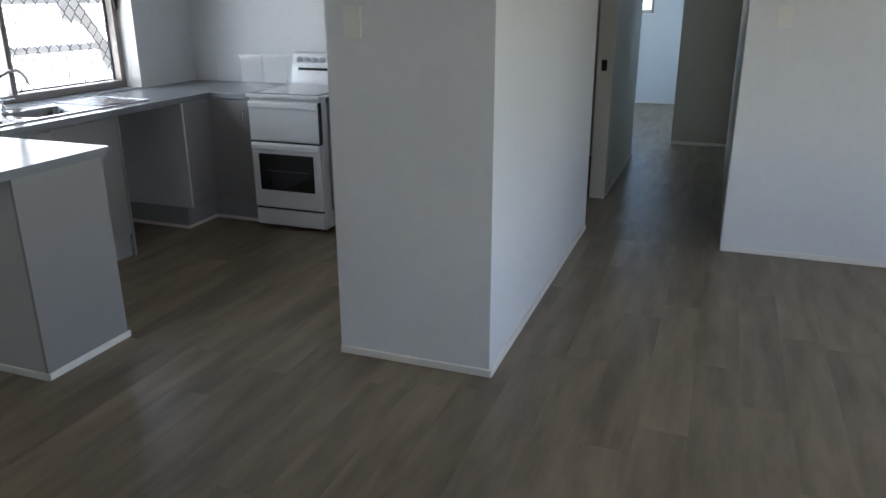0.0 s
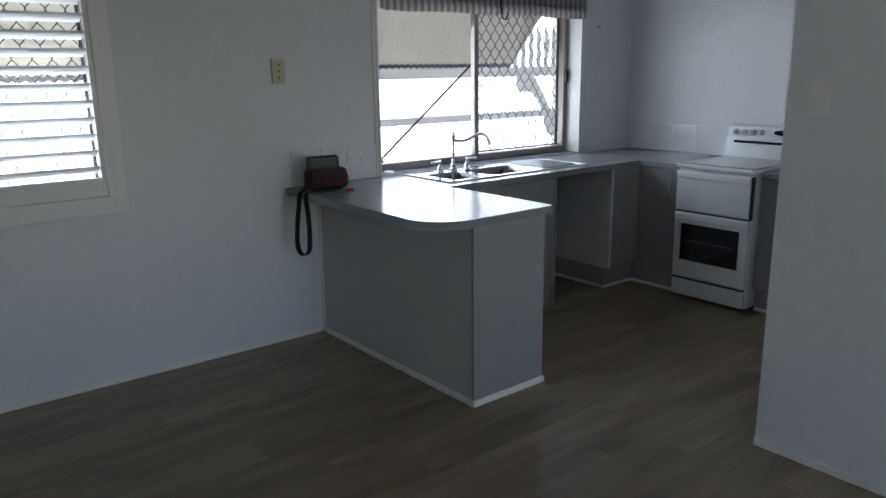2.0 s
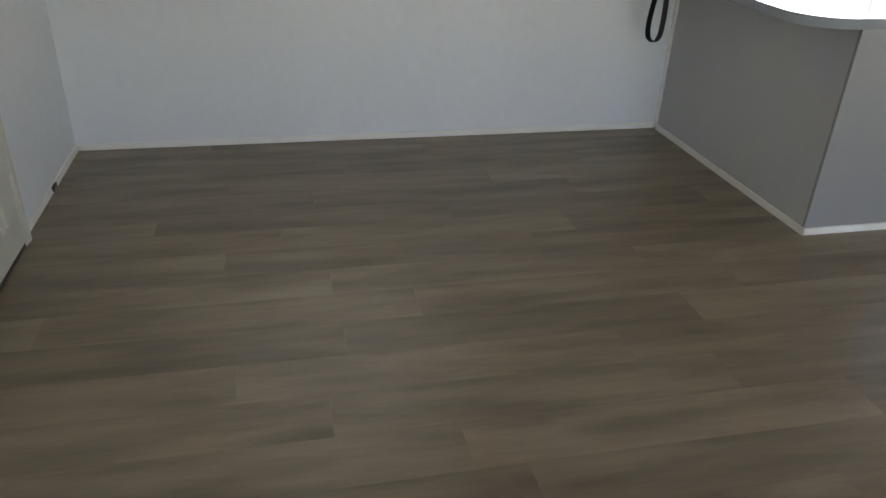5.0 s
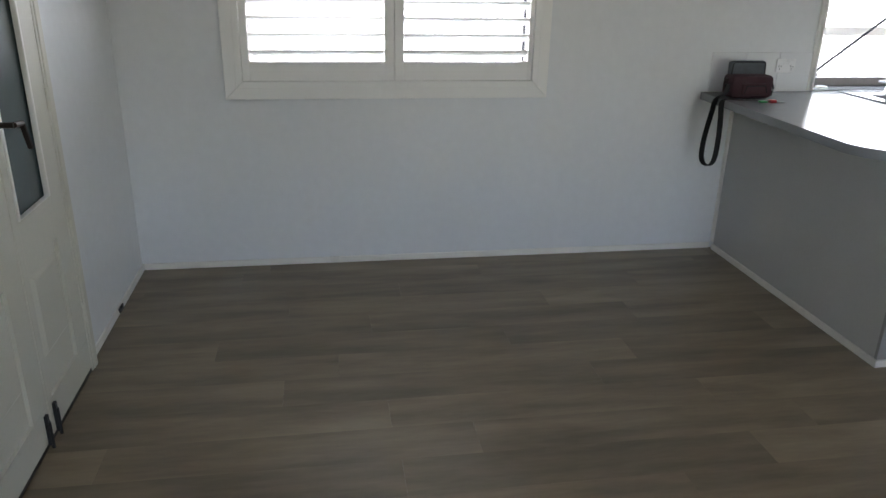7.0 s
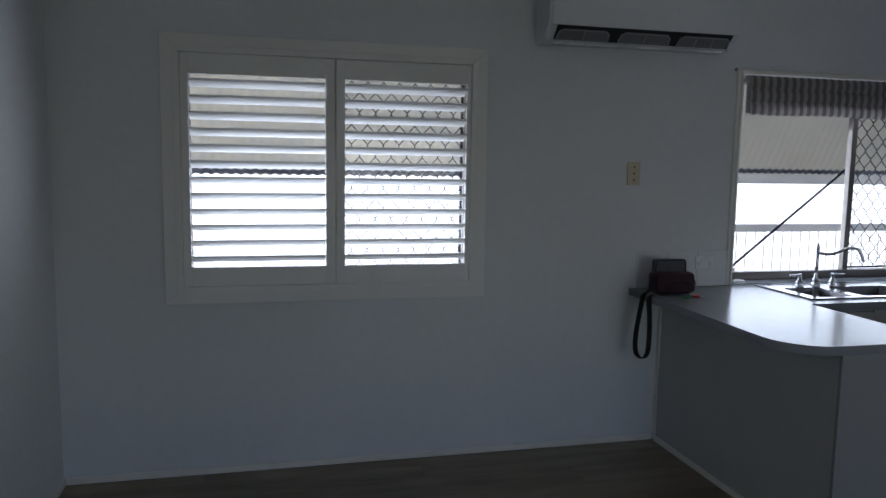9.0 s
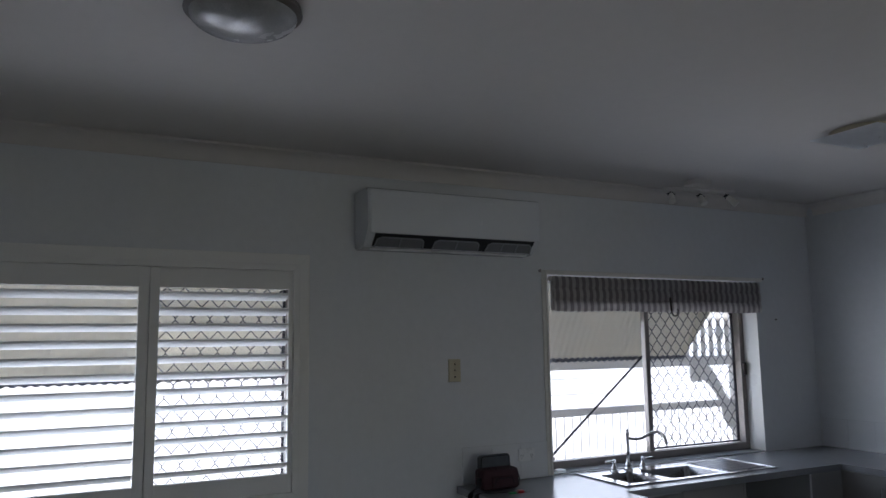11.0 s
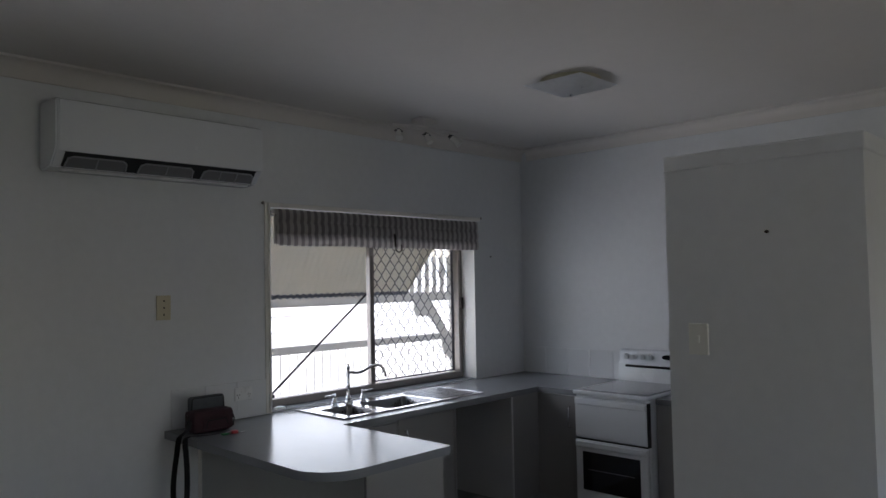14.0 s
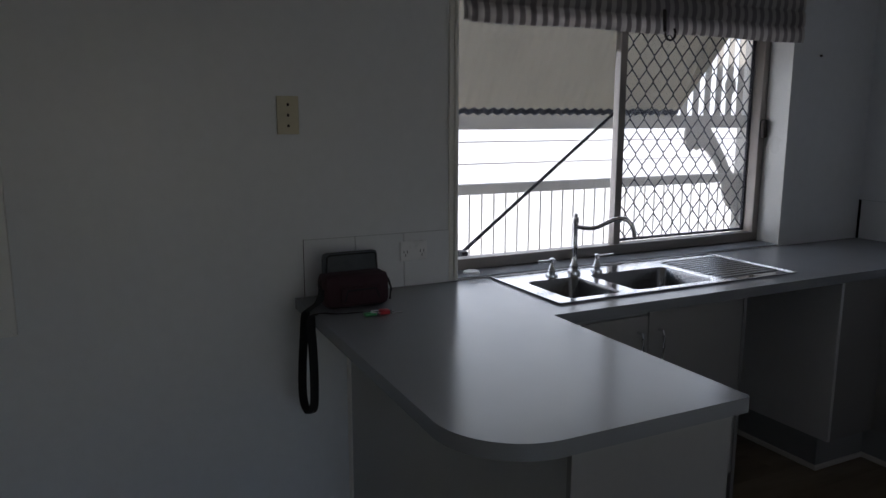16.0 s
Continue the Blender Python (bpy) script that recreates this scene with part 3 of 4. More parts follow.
def cabinets():
    # peninsula
    c = thing("peninsula_cabinet", (-3.3, 2.2, 0), "grey panelled back of the kitchen peninsula with pale end panel", "cabinet")
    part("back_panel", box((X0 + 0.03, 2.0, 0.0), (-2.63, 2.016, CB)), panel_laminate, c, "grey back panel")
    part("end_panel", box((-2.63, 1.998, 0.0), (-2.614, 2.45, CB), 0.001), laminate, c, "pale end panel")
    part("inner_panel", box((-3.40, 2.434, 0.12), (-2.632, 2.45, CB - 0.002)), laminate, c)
    part("corner_strip", box((X0, 1.992, 0.042), (X0 + 0.03, 2.016, CB - 0.001), 0.002), trim_paint, c, "white cover strip")
    part("kickboard", box((-3.40, 2.40, 0), (-2.632, 2.414, 0.12)), kick_laminate, c)
    for lo, hi in (((X0 + 0.03, 1.986, 0), (-2.602, 1.9975, 0.032)), ((-2.6135, 1.986, 0), (-2.602, 2.456, 0.032))):
        part("base_strip", box(lo, hi, 0.003), trim_paint, c, "white base strip")
    # sink unit
    c = thing("sink_cabinet", (-3.7, 2.9, 0), "pale grey two-door sink cabinet under the worktop", "cabinet")
    part("side_panel", box((-3.98, 3.385, 0), (-3.41, 3.401, CB - 0.001)), laminate, c)
    part("rail", box((-3.436, 2.50, 0.80), (-3.424, 3.383, CB - 0.001)), kick_laminate, c)
    for a, b, hy, top in ((2.50, SM - 0.002, SM - HO, 0.842), (SM + 0.002, 3.382, SM + HO, CB - 0.004)):
        d = part("door", box((-3.423, a, 0.14), (-3.41, b, top), 0.002), laminate, c)
        handle_bar((-3.41, hy, HZ), (-3.41, hy, HZ + 0.12), (0.028, 0, 0), d)
    part("kickboard", box((-3.45, 2.46, 0), (-3.432, 3.383, 0.138)), kick_laminate, c)
    # corner unit
    c = thing("corner_cabinet", (-3.5, 4.3, 0), "pale grey corner cabinet beside the dishwasher space", "cabinet")
    part("side_panel", box((-3.985, 3.955, 0.15), (-3.41, 3.971, CB - 0.001)), lifted_laminate, c, "side panel lightened for missing bounce")
    part("kickboard", box((-3.985, 3.963, 0), (-3.462, 3.977, 0.149)), kick_laminate, c)
    part("kickboard", box((-3.476, 3.979, 0), (-3.462, 4.289, 0.149)), kick_laminate, c)
    part("kickboard", box((-3.4615, 4.275, 0), (-3.075, 4.289, 0.149)), kick_laminate, c)
    part("filler", box((-3.426, 3.972, 0.152), (-3.41, 4.271, CB - 0.001)), laminate, c)
    d = part("door", box((-3.415, 4.255, 0.152), (-3.075, 4.271, CB - 0.006), 0.002), laminate, c)
    handle_bar((-3.14, 4.255, 0.64), (-3.14, 4.255, 0.78), (0, -0.028, 0), d)
    for lo, hi in (((-3.98, 3.950, 0), (-3.451, 3.9625, 0.022)), ((-3.4615, 3.955, 0), (-3.451, 4.263, 0.022)), ((-3.4615, 4.263, 0), (-3.075, 4.2745, 0.022))):
        part("base_strip", box(lo, hi, 0.003), trim_paint, c, "white base strip")
    # right unit
    c = thing("base_cabinet", (-2.1, 4.4, 0), "pale grey base cabinet beside the cooker", "cabinet")
    part("carcass", box((-2.505, 4.273, 0.14), (-1.597, YK - 0.002, CB - 0.001)), laminate, c)
    for a, b in ((-2.505, -2.055), (-2.051, -1.597)):
        d = part("door", box((a, 4.255, 0.152), (b, 4.272, CB - 0.006), 0.002), laminate, c)
        handle_bar((b - 0.05, 4.255, 0.64), (b - 0.05, 4.255, 0.78), (0, -0.028, 0), d)
    part("kickboard", box((-2.505, 4.30, 0), (-1.597, 4.314, 0.139)), kick_laminate, c)
    part("base_strip", box((-2.505, 4.288, 0), (-1.597, 4.2995, 0.022), 0.003), trim_paint, c, "white base strip")


def sink():
    s = thing("kitchen_sink", (-3.7, 3.15, CT), "stainless steel double-bowl sink with ribbed drainer", "sink")
    x0, x1, y0, y1 = -3.97, -3.50, 2.595, 3.78
    z = CT + 0.004
    bowls = [(-3.84, -3.545, 2.67, 2.91), (-3.84, -3.545, 2.97, 3.37)]
    bm = bmesh.new()
    xs = [x0, -3.84, -3.545, x1]
    ys = [y0, 2.67, 2.91, 2.97, 3.37, y1]
    for i in range(3):
        for j in range(5):
            if i == 1 and j in (1, 3):
                continue
            box((xs[i], ys[j], z - 0.0035), (xs[i + 1], ys[j + 1], z), bm=bm)
    bmesh.ops.remove_doubles(bm, verts=bm.verts[:], dist=0.0002)
    part("deck", bm, steel, s)
    for lo, hi in (((x0 - 0.003, y0 - 0.003, CT + 0.0005), (x1 + 0.003, y0 + 0.006, z + 0.004)), ((x0 - 0.003, y1 - 0.006, CT + 0.0005), (x1 + 0.003, y1 + 0.003, z + 0.004)),
                   ((x0 - 0.003, y0 + 0.006, CT + 0.0005), (x0 + 0.006, y1 - 0.006, z + 0.004)), ((x1 - 0.006, y0 + 0.006, CT + 0.0005), (x1 + 0.003, y1 - 0.006, z + 0.004))):
        part("rim", box(lo, hi, 0.0015), steel, s)
    for (a, b, c, d) in bowls:
        bm = bmesh.new()
        rings = []
        for inset, depth in ((0, 0), (0.004, -0.012), (0.012, -0.12), (0.03, -0.145), (0.06, -0.15)):
            ring = []
            rr = 0.035
            for cx, cy, s0 in ((b - rr, d - rr, 0), (a + rr, d - rr, 90), (a + rr, c + rr, 180), (b - rr, c + rr, 270)):
                for q in range(0, 91, 18):
                    ang = radians(s0 + q)
                    px, py = cx + (rr - 0) * math.cos(ang), cy + rr * math.sin(ang)
                    mx, my = (a + b) / 2, (c + d) / 2
                    f = (1 - inset / ((b - a) / 2), 1 - inset / ((d - c) / 2))
                    ring.append(bm.verts.new((mx + (px - mx) * f[0], my + (py - my) * f[1], z + depth)))
            rings.append(ring)
        n = len(rings[0])
        for p, q in zip(rings, rings[1:]):
            for i in range(n):
                bm.faces.new((p[i], p[(i + 1) % n], q[(i + 1) % n], q[i]))
        bm.faces.new(rings[-1])
        bmesh.ops.recalc_face_normals(bm, faces=bm.faces)
        bowl = part("bowl", bm, bowl_steel, s, rounded=True)
        part("waste", turned([(0.036, 0.006), (0.036, 0.0), (0.02, -0.002)], ((a + b) / 2, (c + d) / 2, z - 0.1495), sides=20), chrome, bowl, "chrome waste", True)
        for cx, cy, sx, sy in ((a, c, 1, 1), (b, c, -1, 1), (b, d, -1, -1), (a, d, 1, -1)):
            pts = [(cx, cy)] + [(cx + sx * (0.035 - 0.035 * math.cos(radians(q))), cy + sy * (0.035 - 0.035 * math.sin(radians(q)))) for q in range(0, 91, 18)]
            part("bowl_corner", prism(pts, z - 0.0035, z, "z"), steel, bowl)
    for i in range(11):
        x = -3.90 + i * 0.033
        part("drainer_rib", tube([(x, 3.42, z), (x, 3.44, z + 0.003), (x, 3.73, z + 0.003), (x, 3.75, z)], 0.006, sides=8, flat=0.7), steel, s, rounded=True)
    # mixer
    f = thing("kitchen_tap", (-3.888, 2.94, z), "chrome heritage sink mixer with curved spout and lever handles", "tap")
    bx, by = -3.888, 2.94
    part("body", turned([(0.005, 0.25), (0.009, 0.243), (0.006, 0.236), (0.013, 0.232), (0.014, 0.215), (0.010, 0.205), (0.010, 0.12), (0.014, 0.11), (0.010, 0.10), (0.011, 0.05), (0.020, 0.035), (0.016, 0.022), (0.026, 0.012), (0.028, 0.0)], (bx, by, z)), chrome, f, "", True)
    sp = [(0, 0.195), (0.03, 0.190), (0.06, 0.188), (0.09, 0.195), (0.12, 0.211), (0.15, 0.226), (0.18, 0.232), (0.205, 0.225), (0.222, 0.205), (0.232, 0.18), (0.235, 0.155)]
    dx, dy = 0.55, 0.835
    part("spout", tube([(bx + u * dx, by + u * dy, z + v) for u, v in sp], 0.0095, sides=12), chrome, f, "curved chrome spout", True)
    for ty in (2.83, 3.055):
        valve = part("valve", turned([(0.004, 0.075), (0.012, 0.07), (0.012, 0.055), (0.008, 0.05), (0.012, 0.035), (0.020, 0.022), (0.014, 0.014), (0.025, 0.006), (0.026, 0)], (bx, ty, z)), chrome, f, "", True)
        s_ = -1 if ty < 2.93 else 1
        part("lever", tube([(bx, ty, z + 0.062), (bx + 0.005, ty + s_ * 0.035, z + 0.064), (bx + 0.01, ty + s_ * 0.075, z + 0.066)], 0.0065, sides=8), chrome, valve, "chrome lever", True)


def cooker():
    x0, x1, y0, y1 = -3.05, -2.515, 4.165, YK - 0.06
    c = thing("cooker", ((x0 + x1) / 2, (y0 + y1) / 2, 0), "white upright electric cooker with black oven window", "cooker")
    part("body", box((x0, y0 + 0.03, 0.02), (x1, y1, 0.885), 0.004), enamel, c)
    part("hob_frame", box((x0 - 0.003, y0 - 0.01, 0.886), (x1 + 0.003, y1 - 0.07, 0.912), 0.008), enamel, c)
    part("hob_plate", box((x0 + 0.018, y0 + 0.03, 0.9125), (x1 - 0.018, y1 - 0.09, 0.916), 0.001), hob_glass, c, "dark ceramic hob")
    part("hob_edge", box((x0 - 0.001, y0 + 0.02, 0.9125), (x0 + 0.014, y1 - 0.09, 0.915), 0.001), dark_plastic, c, "dark hob edge trim")
    bp = [(y1 - 0.085, 0.9), (y1 - 0.082, 0.95), (y1 - 0.07, 1.04), (y1 - 0.062, 1.045), (y1 - 0.048, 1.12), (y1 - 0.03, 1.133), (y1 - 0.01, 1.135), (y1, 1.128), (y1, 0.9)]
    bm = bmesh.new()
    a = [bm.verts.new((x0, u, v)) for u, v in bp]
    b = [bm.verts.new((x1, u, v)) for u, v in bp]
    bm.faces.new(a), bm.faces.new(b[::-1])
    for i in range(len(a)):
        bm.faces.new((a[i], b[i], b[(i + 1) % len(a)], a[(i + 1) % len(a)]))
    bmesh.ops.recalc_face_normals(bm, faces=bm.faces)
    bmesh.ops.bevel(bm, geom=bm.edges[:], offset=0.004, segments=2, affect="EDGES")
    back = part("control_panel", bm, enamel, c, "", True)
    part("vent_slot", box((x0 + 0.06, y1 - 0.084, 1.012), (x1 - 0.05, y1 - 0.070, 1.03), 0.003), black_glass, back, "dark vent slot")
    for i in range(4):
        x = x0 + 0.06 + i * 0.062
        k = part("knob", rod((x, y1 - 0.050, 1.088), (x, y1 - 0.076, 1.083), 0.019, sides=20), enamel, back, "white rotary knob", True)
        part("pointer", box((x - 0.003, y1 - 0.083, 1.068), (x + 0.003, y1 - 0.075, 1.099), 0.001), enamel, k)
    clock = turned([(0.042, 0.004), (0.046, 0)], (0, 0, 0), sides=24)
    for v in clock.verts:
        v.co = Vector((x0 + 0.385 + v.co.x * 1.25, y1 - 0.0535 - v.co.z - (0.004 if v.co.z > 0.002 else 0) - v.co.y * 0.08, 1.09 + v.co.y * 0.42))
    part("timer_window", clock, black_glass, back, "dark oval timer window")
    part("knob", rod((x0 + 0.475, y1 - 0.050, 1.088), (x0 + 0.475, y1 - 0.074, 1.083), 0.016, sides=20), enamel, back, "white rotary knob", True)
    g = part("grill_door", box((x0 + 0.006, y0, 0.605), (x1 - 0.006, y0 + 0.028, 0.868), 0.007), enamel, c)
    part("handle", box((x0 + 0.01, y0 - 0.012, 0.822), (x1 - 0.01, y0 - 0.001, 0.862), 0.006), enamel, g)
    part("gap", box((x0 + 0.012, y0 + 0.008, 0.594), (x1 - 0.012, y0 + 0.029, 0.604)), dark_plastic, c, "dark gap")
    d = part("oven_door", box((x0 + 0.006, y0, 0.15), (x1 - 0.006, y0 + 0.028, 0.593), 0.007), enamel, c)
    part("handle", box((x0 + 0.01, y0 - 0.012, 0.545), (x1 - 0.01, y0 - 0.001, 0.586), 0.006), enamel, d)
    w = part("oven_window", box((x0 + 0.06, y0 - 0.0025, 0.272), (x1 - 0.06, y0 + 0.004, 0.52), 0.002), black_glass, d, "black glass oven window")
    part("rack", box((x0 + 0.10, y0 - 0.0035, 0.405), (x1 - 0.10, y0 - 0.0026, 0.409)), steel, w)
    part("gap", box((x0 + 0.012, y0 + 0.008, 0.138), (x1 - 0.012, y0 + 0.029, 0.149)), dark_plastic, c)
    part("drawer", box((x0 + 0.006, y0 + 0.004, 0.025), (x1 - 0.006, y0 + 0.029, 0.137), 0.006), enamel, c)
    part("side_strip", box((x1 - 0.0055, y0 - 0.002, 0.60), (x1 + 0.004, y0 + 0.03, 0.87), 0.001), dark_plastic, c, "dark side strip")
    for x in (x0 + 0.05, x1 - 0.05):
        for y in (y0 + 0.08, y1 - 0.06):
            part("foot", rod((x, y, 0.0), (x, y, 0.025), 0.016, sides=12), dark_plastic, c)


def splashback():
    """One course of tiles behind the worktop."""
    pitch, high = 0.203, 0.205
    s = structure("splashback", box((X0 + 0.0005, YK - 0.0025, CT), (-1.597, YK - 0.0005, CT + high + 0.001)), grout, "white tiled splashback along the kitchen wall")
    me = None
    x = -3.575 - 2 * pitch
    while x + pitch < -1.6:
        if me is None:
            o = part("tile", box((0, 0, 0), (pitch - 0.002, 0.006, high), 0.0012), tile_glaze, s)
            me = o.data
        else:
            o = new("tile", me)
            o.parent = s
        o.location = (x, YK - 0.0085, CT + 0.001)
        x += pitch
    s = structure("splashback_window", box((X0 + 0.0005, 1.84, CT), (X0 + 0.0025, 2.42, CT + high + 0.001)), grout, "white tiled splashback beside the sink window")
    me = None
    for k in range(3):
        if me is None:
            o = part("tile", box((0, 0, 0), (0.006, 0.191, high), 0.0012), tile_glaze, s)
            me = o.data
        else:
            o = new("tile", me)
            o.parent = s
        o.location = (X0 + 0.0025, 1.841 + k * 0.193, CT + 0.001)


counter()
cabinets()
sink()
cooker()
splashback()


vent_grey = material("vent_grey", (0.2, 0.2, 0.21), 0.5, variation=0.05, scale=10)


def split_system():
    y0, y1, z0, z1 = 1.20, 2.28, 2.20, 2.52
    a = thing("air_conditioner", (-3.9, (y0 + y1) / 2, z0), "white wall-mounted split system air conditioner", "air conditioner")
    prof = [(-3.999, z0), (-3.999, z1), (-3.82, z1), (-3.795, z1 - 0.012), (-3.787, z1 - 0.04), (-3.785, z0 + 0.11), (-3.800, z0 + 0.07), (-3.862, z0 + 0.008), (-3.93, z0)]
    bm = bmesh.new()
    p = [bm.verts.new((u, y0, v)) for u, v in prof]
    q = [bm.verts.new((u, y1, v)) for u, v in prof]
    bm.faces.new(p), bm.faces.new(q[::-1])
    for i in range(len(p)):
        bm.faces.new((p[i], q[i], q[(i + 1) % len(p)], p[(i + 1) % len(p)]))
    bmesh.ops.recalc_face_normals(bm, faces=bm.faces)
    bmesh.ops.bevel(bm, geom=bm.edges[:], offset=0.008, segments=3, affect="EDGES")
    part("casing", bm, enamel, a, "", True)
    part("front_panel", box((-3.789, y0 + 0.012, z0 + 0.070), (-3.779, y1 - 0.012, z1 - 0.014), 0.004), enamel, a)

    def lip(f, off):
        """A point on the slanting outlet: f runs from its top to its bottom, off stands out of it."""
        return (-3.790 - 0.06 * f + 0.71 * off, z0 + 0.070 - 0.062 * f - 0.70 * off)

    bm = prism([lip(0, 0), lip(1, 0), lip(1, -0.012), lip(0, -0.012)], y0 + 0.045, y1 - 0.045, "y")
    vent = part("air_outlet", bm, dark_plastic, a, "dark air outlet")
    for u, w, cells in ((y0 + 0.06, 0.27, 2), (y0 + 0.40, 0.275, 2), (y0 + 0.735, 0.29, 3)):
        part("grille", prism([lip(0.34, 0.002), lip(0.98, 0.002), lip(0.98, 0.0), lip(0.34, 0.0)], u, u + w, "y"), vent_grey, vent, "grey grille flap")
        ends = [(u - 0.006, 0.97), (u, 0.42), (u + 0.02, 0.24), (u + w - 0.02, 0.24), (u + w, 0.42), (u + w + 0.006, 0.97)]
        part("louvre", tube([(lip(f, 0.006)[0], q, lip(f, 0.006)[1]) for q, f in ends], 0.0042, sides=6), kick_laminate, vent, "grey louvre rail")
        for m in range(1, cells):
            q = u + w * m / cells
            part("vane", tube([(lip(f, 0.006)[0], q, lip(f, 0.006)[1]) for f in (0.26, 0.97)], 0.0036, sides=6), kick_laminate, vent)
    part("flap", box((-3.90, y0 + 0.05, z0 - 0.006), (-3.868, y1 - 0.05, z0 + 0.004), 0.003), plastic_white, a)
    return a


split_system()


def plate(name, x, y, z, face, w, h, label, mat, rockers=1):
    """A wall plate with rockers; face: +x or -y."""
    t = thing(name, (x, y, z), label, "switch" if "switch" in name else "socket")
    def put(nm, cu, cv, hw, hh, d0, d1, m, parent, lab=""):
        if face == "+x":
            return part(nm, box((x + d0, y + cu - hw, z + cv - hh), (x + d1, y + cu + hw, z + cv + hh), 0.002), m, parent, lab)
        return part(nm, box((x + cu - hw, y - d1, z + cv - hh), (x + cu + hw, y - d0, z + cv + hh), 0.002), m, parent, lab)
    base = put("cover", 0, 0, w / 2, h / 2, 0.0005, 0.010, mat, t)
    for i in range(rockers):
        off = (i - (rockers - 1) / 2) * h / (rockers + 0.6)
        put("rocker", 0, off if h > w else 0, 0.004 if rockers > 1 else 0.007, 0.005 if rockers > 1 else 0.012, 0.0101, 0.014, mat if mat is not plastic_cream else bronze, t)
    return t


plate("telephone_socket", X0, 1.80, 1.536, "+x", 0.075, 0.128, "yellowed cream wall socket with screws above the worktop", plastic_cream, 3)
def double_socket():
    x, y, z = X0 + 0.0085, 2.262, 1.033
    t = thing("power_socket", (x, y, z), "white double power socket above the worktop", "socket")
    cover = part("cover", box((x + 0.0005, y - 0.055, z - 0.036), (x + 0.011, y + 0.055, z + 0.036), 0.003), plastic_white, t)
    for s in (-1, 1):
        part("rocker", box((x + 0.0111, y + s * 0.012 - 0.006, z + 0.008), (x + 0.015, y + s * 0.012 + 0.006, z + 0.024), 0.002), plastic_white, cover)
        for dy, dz in ((-0.007, -0.002), (0.007, -0.002), (0, -0.016)):
            part("slot", box((x + 0.0108, y + s * 0.034 + dy - 0.0014, z + dz - 0.005), (x + 0.0114, y + s * 0.034 + dy + 0.0014, z + dz + 0.005)), dark_plastic, cover, "dark pin slot")


double_socket()
plate("light_switch", -1.475, 2.655, 1.416, "-y", 0.074, 0.115, "ivory light switch on the partition", switch_plastic, 1)
plate("light_switch", 0.16, YB, 1.397, "-y", 0.074, 0.115, "ivory light switch beside the hall opening", switch_plastic, 1)
hook = thing("picture_hook", (-1.215, 2.655, 1.80), "small dark screw in the partition", "hook")
part("screw", rod((-1.215, 2.6545, 1.80), (-1.215, 2.643, 1.80), 0.006, sides=10), bronze, hook)
hook = thing("picture_hook", (-4.0, 4.47, 1.83), "small dark screw in the wall beside the window", "hook")
part("screw", rod((-3.9995, 4.47, 1.83), (-3.99, 4.47, 1.83), 0.005, sides=10), bronze, hook)


def ceiling_square():
    t = thing("ceiling_light", (-2.45, 3.32, CEIL), "square frosted glass ceiling light over the kitchen", "ceiling light")
    t.rotation_euler = (0, 0, radians(0))
    base = turned([(0.160, 0), (0.162, -0.012), (0.155, -0.03), (0.14, -0.035)], (0, 0, 0), sides=32)
    for v in base.verts:
        v.co.z -= 0.0005
    o = part("base", base, plastic_cream, t, "round cream base", True)
    o.matrix_parent_inverse = Matrix()
    bm, n, grid = bmesh.new(), 12, []
    for i in range(n + 1):
        line = []
        for j in range(n + 1):
            u, v = -0.18 + 0.36 * i / n, -0.18 + 0.36 * j / n
            line.append(bm.verts.new((u, v, -0.075 + 0.045 * (max(abs(u), abs(v)) / 0.18) ** 2)))
        grid.append(line)
    for i in range(n):
        for j in range(n):
            bm.faces.new((grid[i][j], grid[i][j + 1], grid[i + 1][j + 1], grid[i + 1][j]))
    bmesh.ops.solidify(bm, geom=bm.faces[:], thickness=0.005)
    o = part("shade", bm, frosted, t, "square frosted glass", True)
    o.matrix_parent_inverse = Matrix()
    o = part("finial", turned([(0.004, 0.0), (0.01, -0.006), (0.006, -0.014)], (0, 0, -0.076), sides=14), chrome, t)
    o.matrix_parent_inverse = Matrix()


def ceiling_round():
    x, y = -2.37, 0.26
    t = thing("ceiling_light", (x, y, CEIL), "round textured glass ceiling light", "ceiling light")
    part("base", turned([(0.172, -0.001), (0.176, -0.02), (0.16, -0.03)], (x, y, CEIL), sides=40), base_brown, t, "dull brown base ring", True)
    prof = [(0.160 * math.cos(radians(a)), -0.03 - 0.055 * math.sin(radians(a))) for a in (0, 12, 24, 36, 48, 60, 72, 84)]
    part("shade", turned(prof, (x, y, CEIL), sides=40), ribbed_glass, t, "textured glass dome", True)


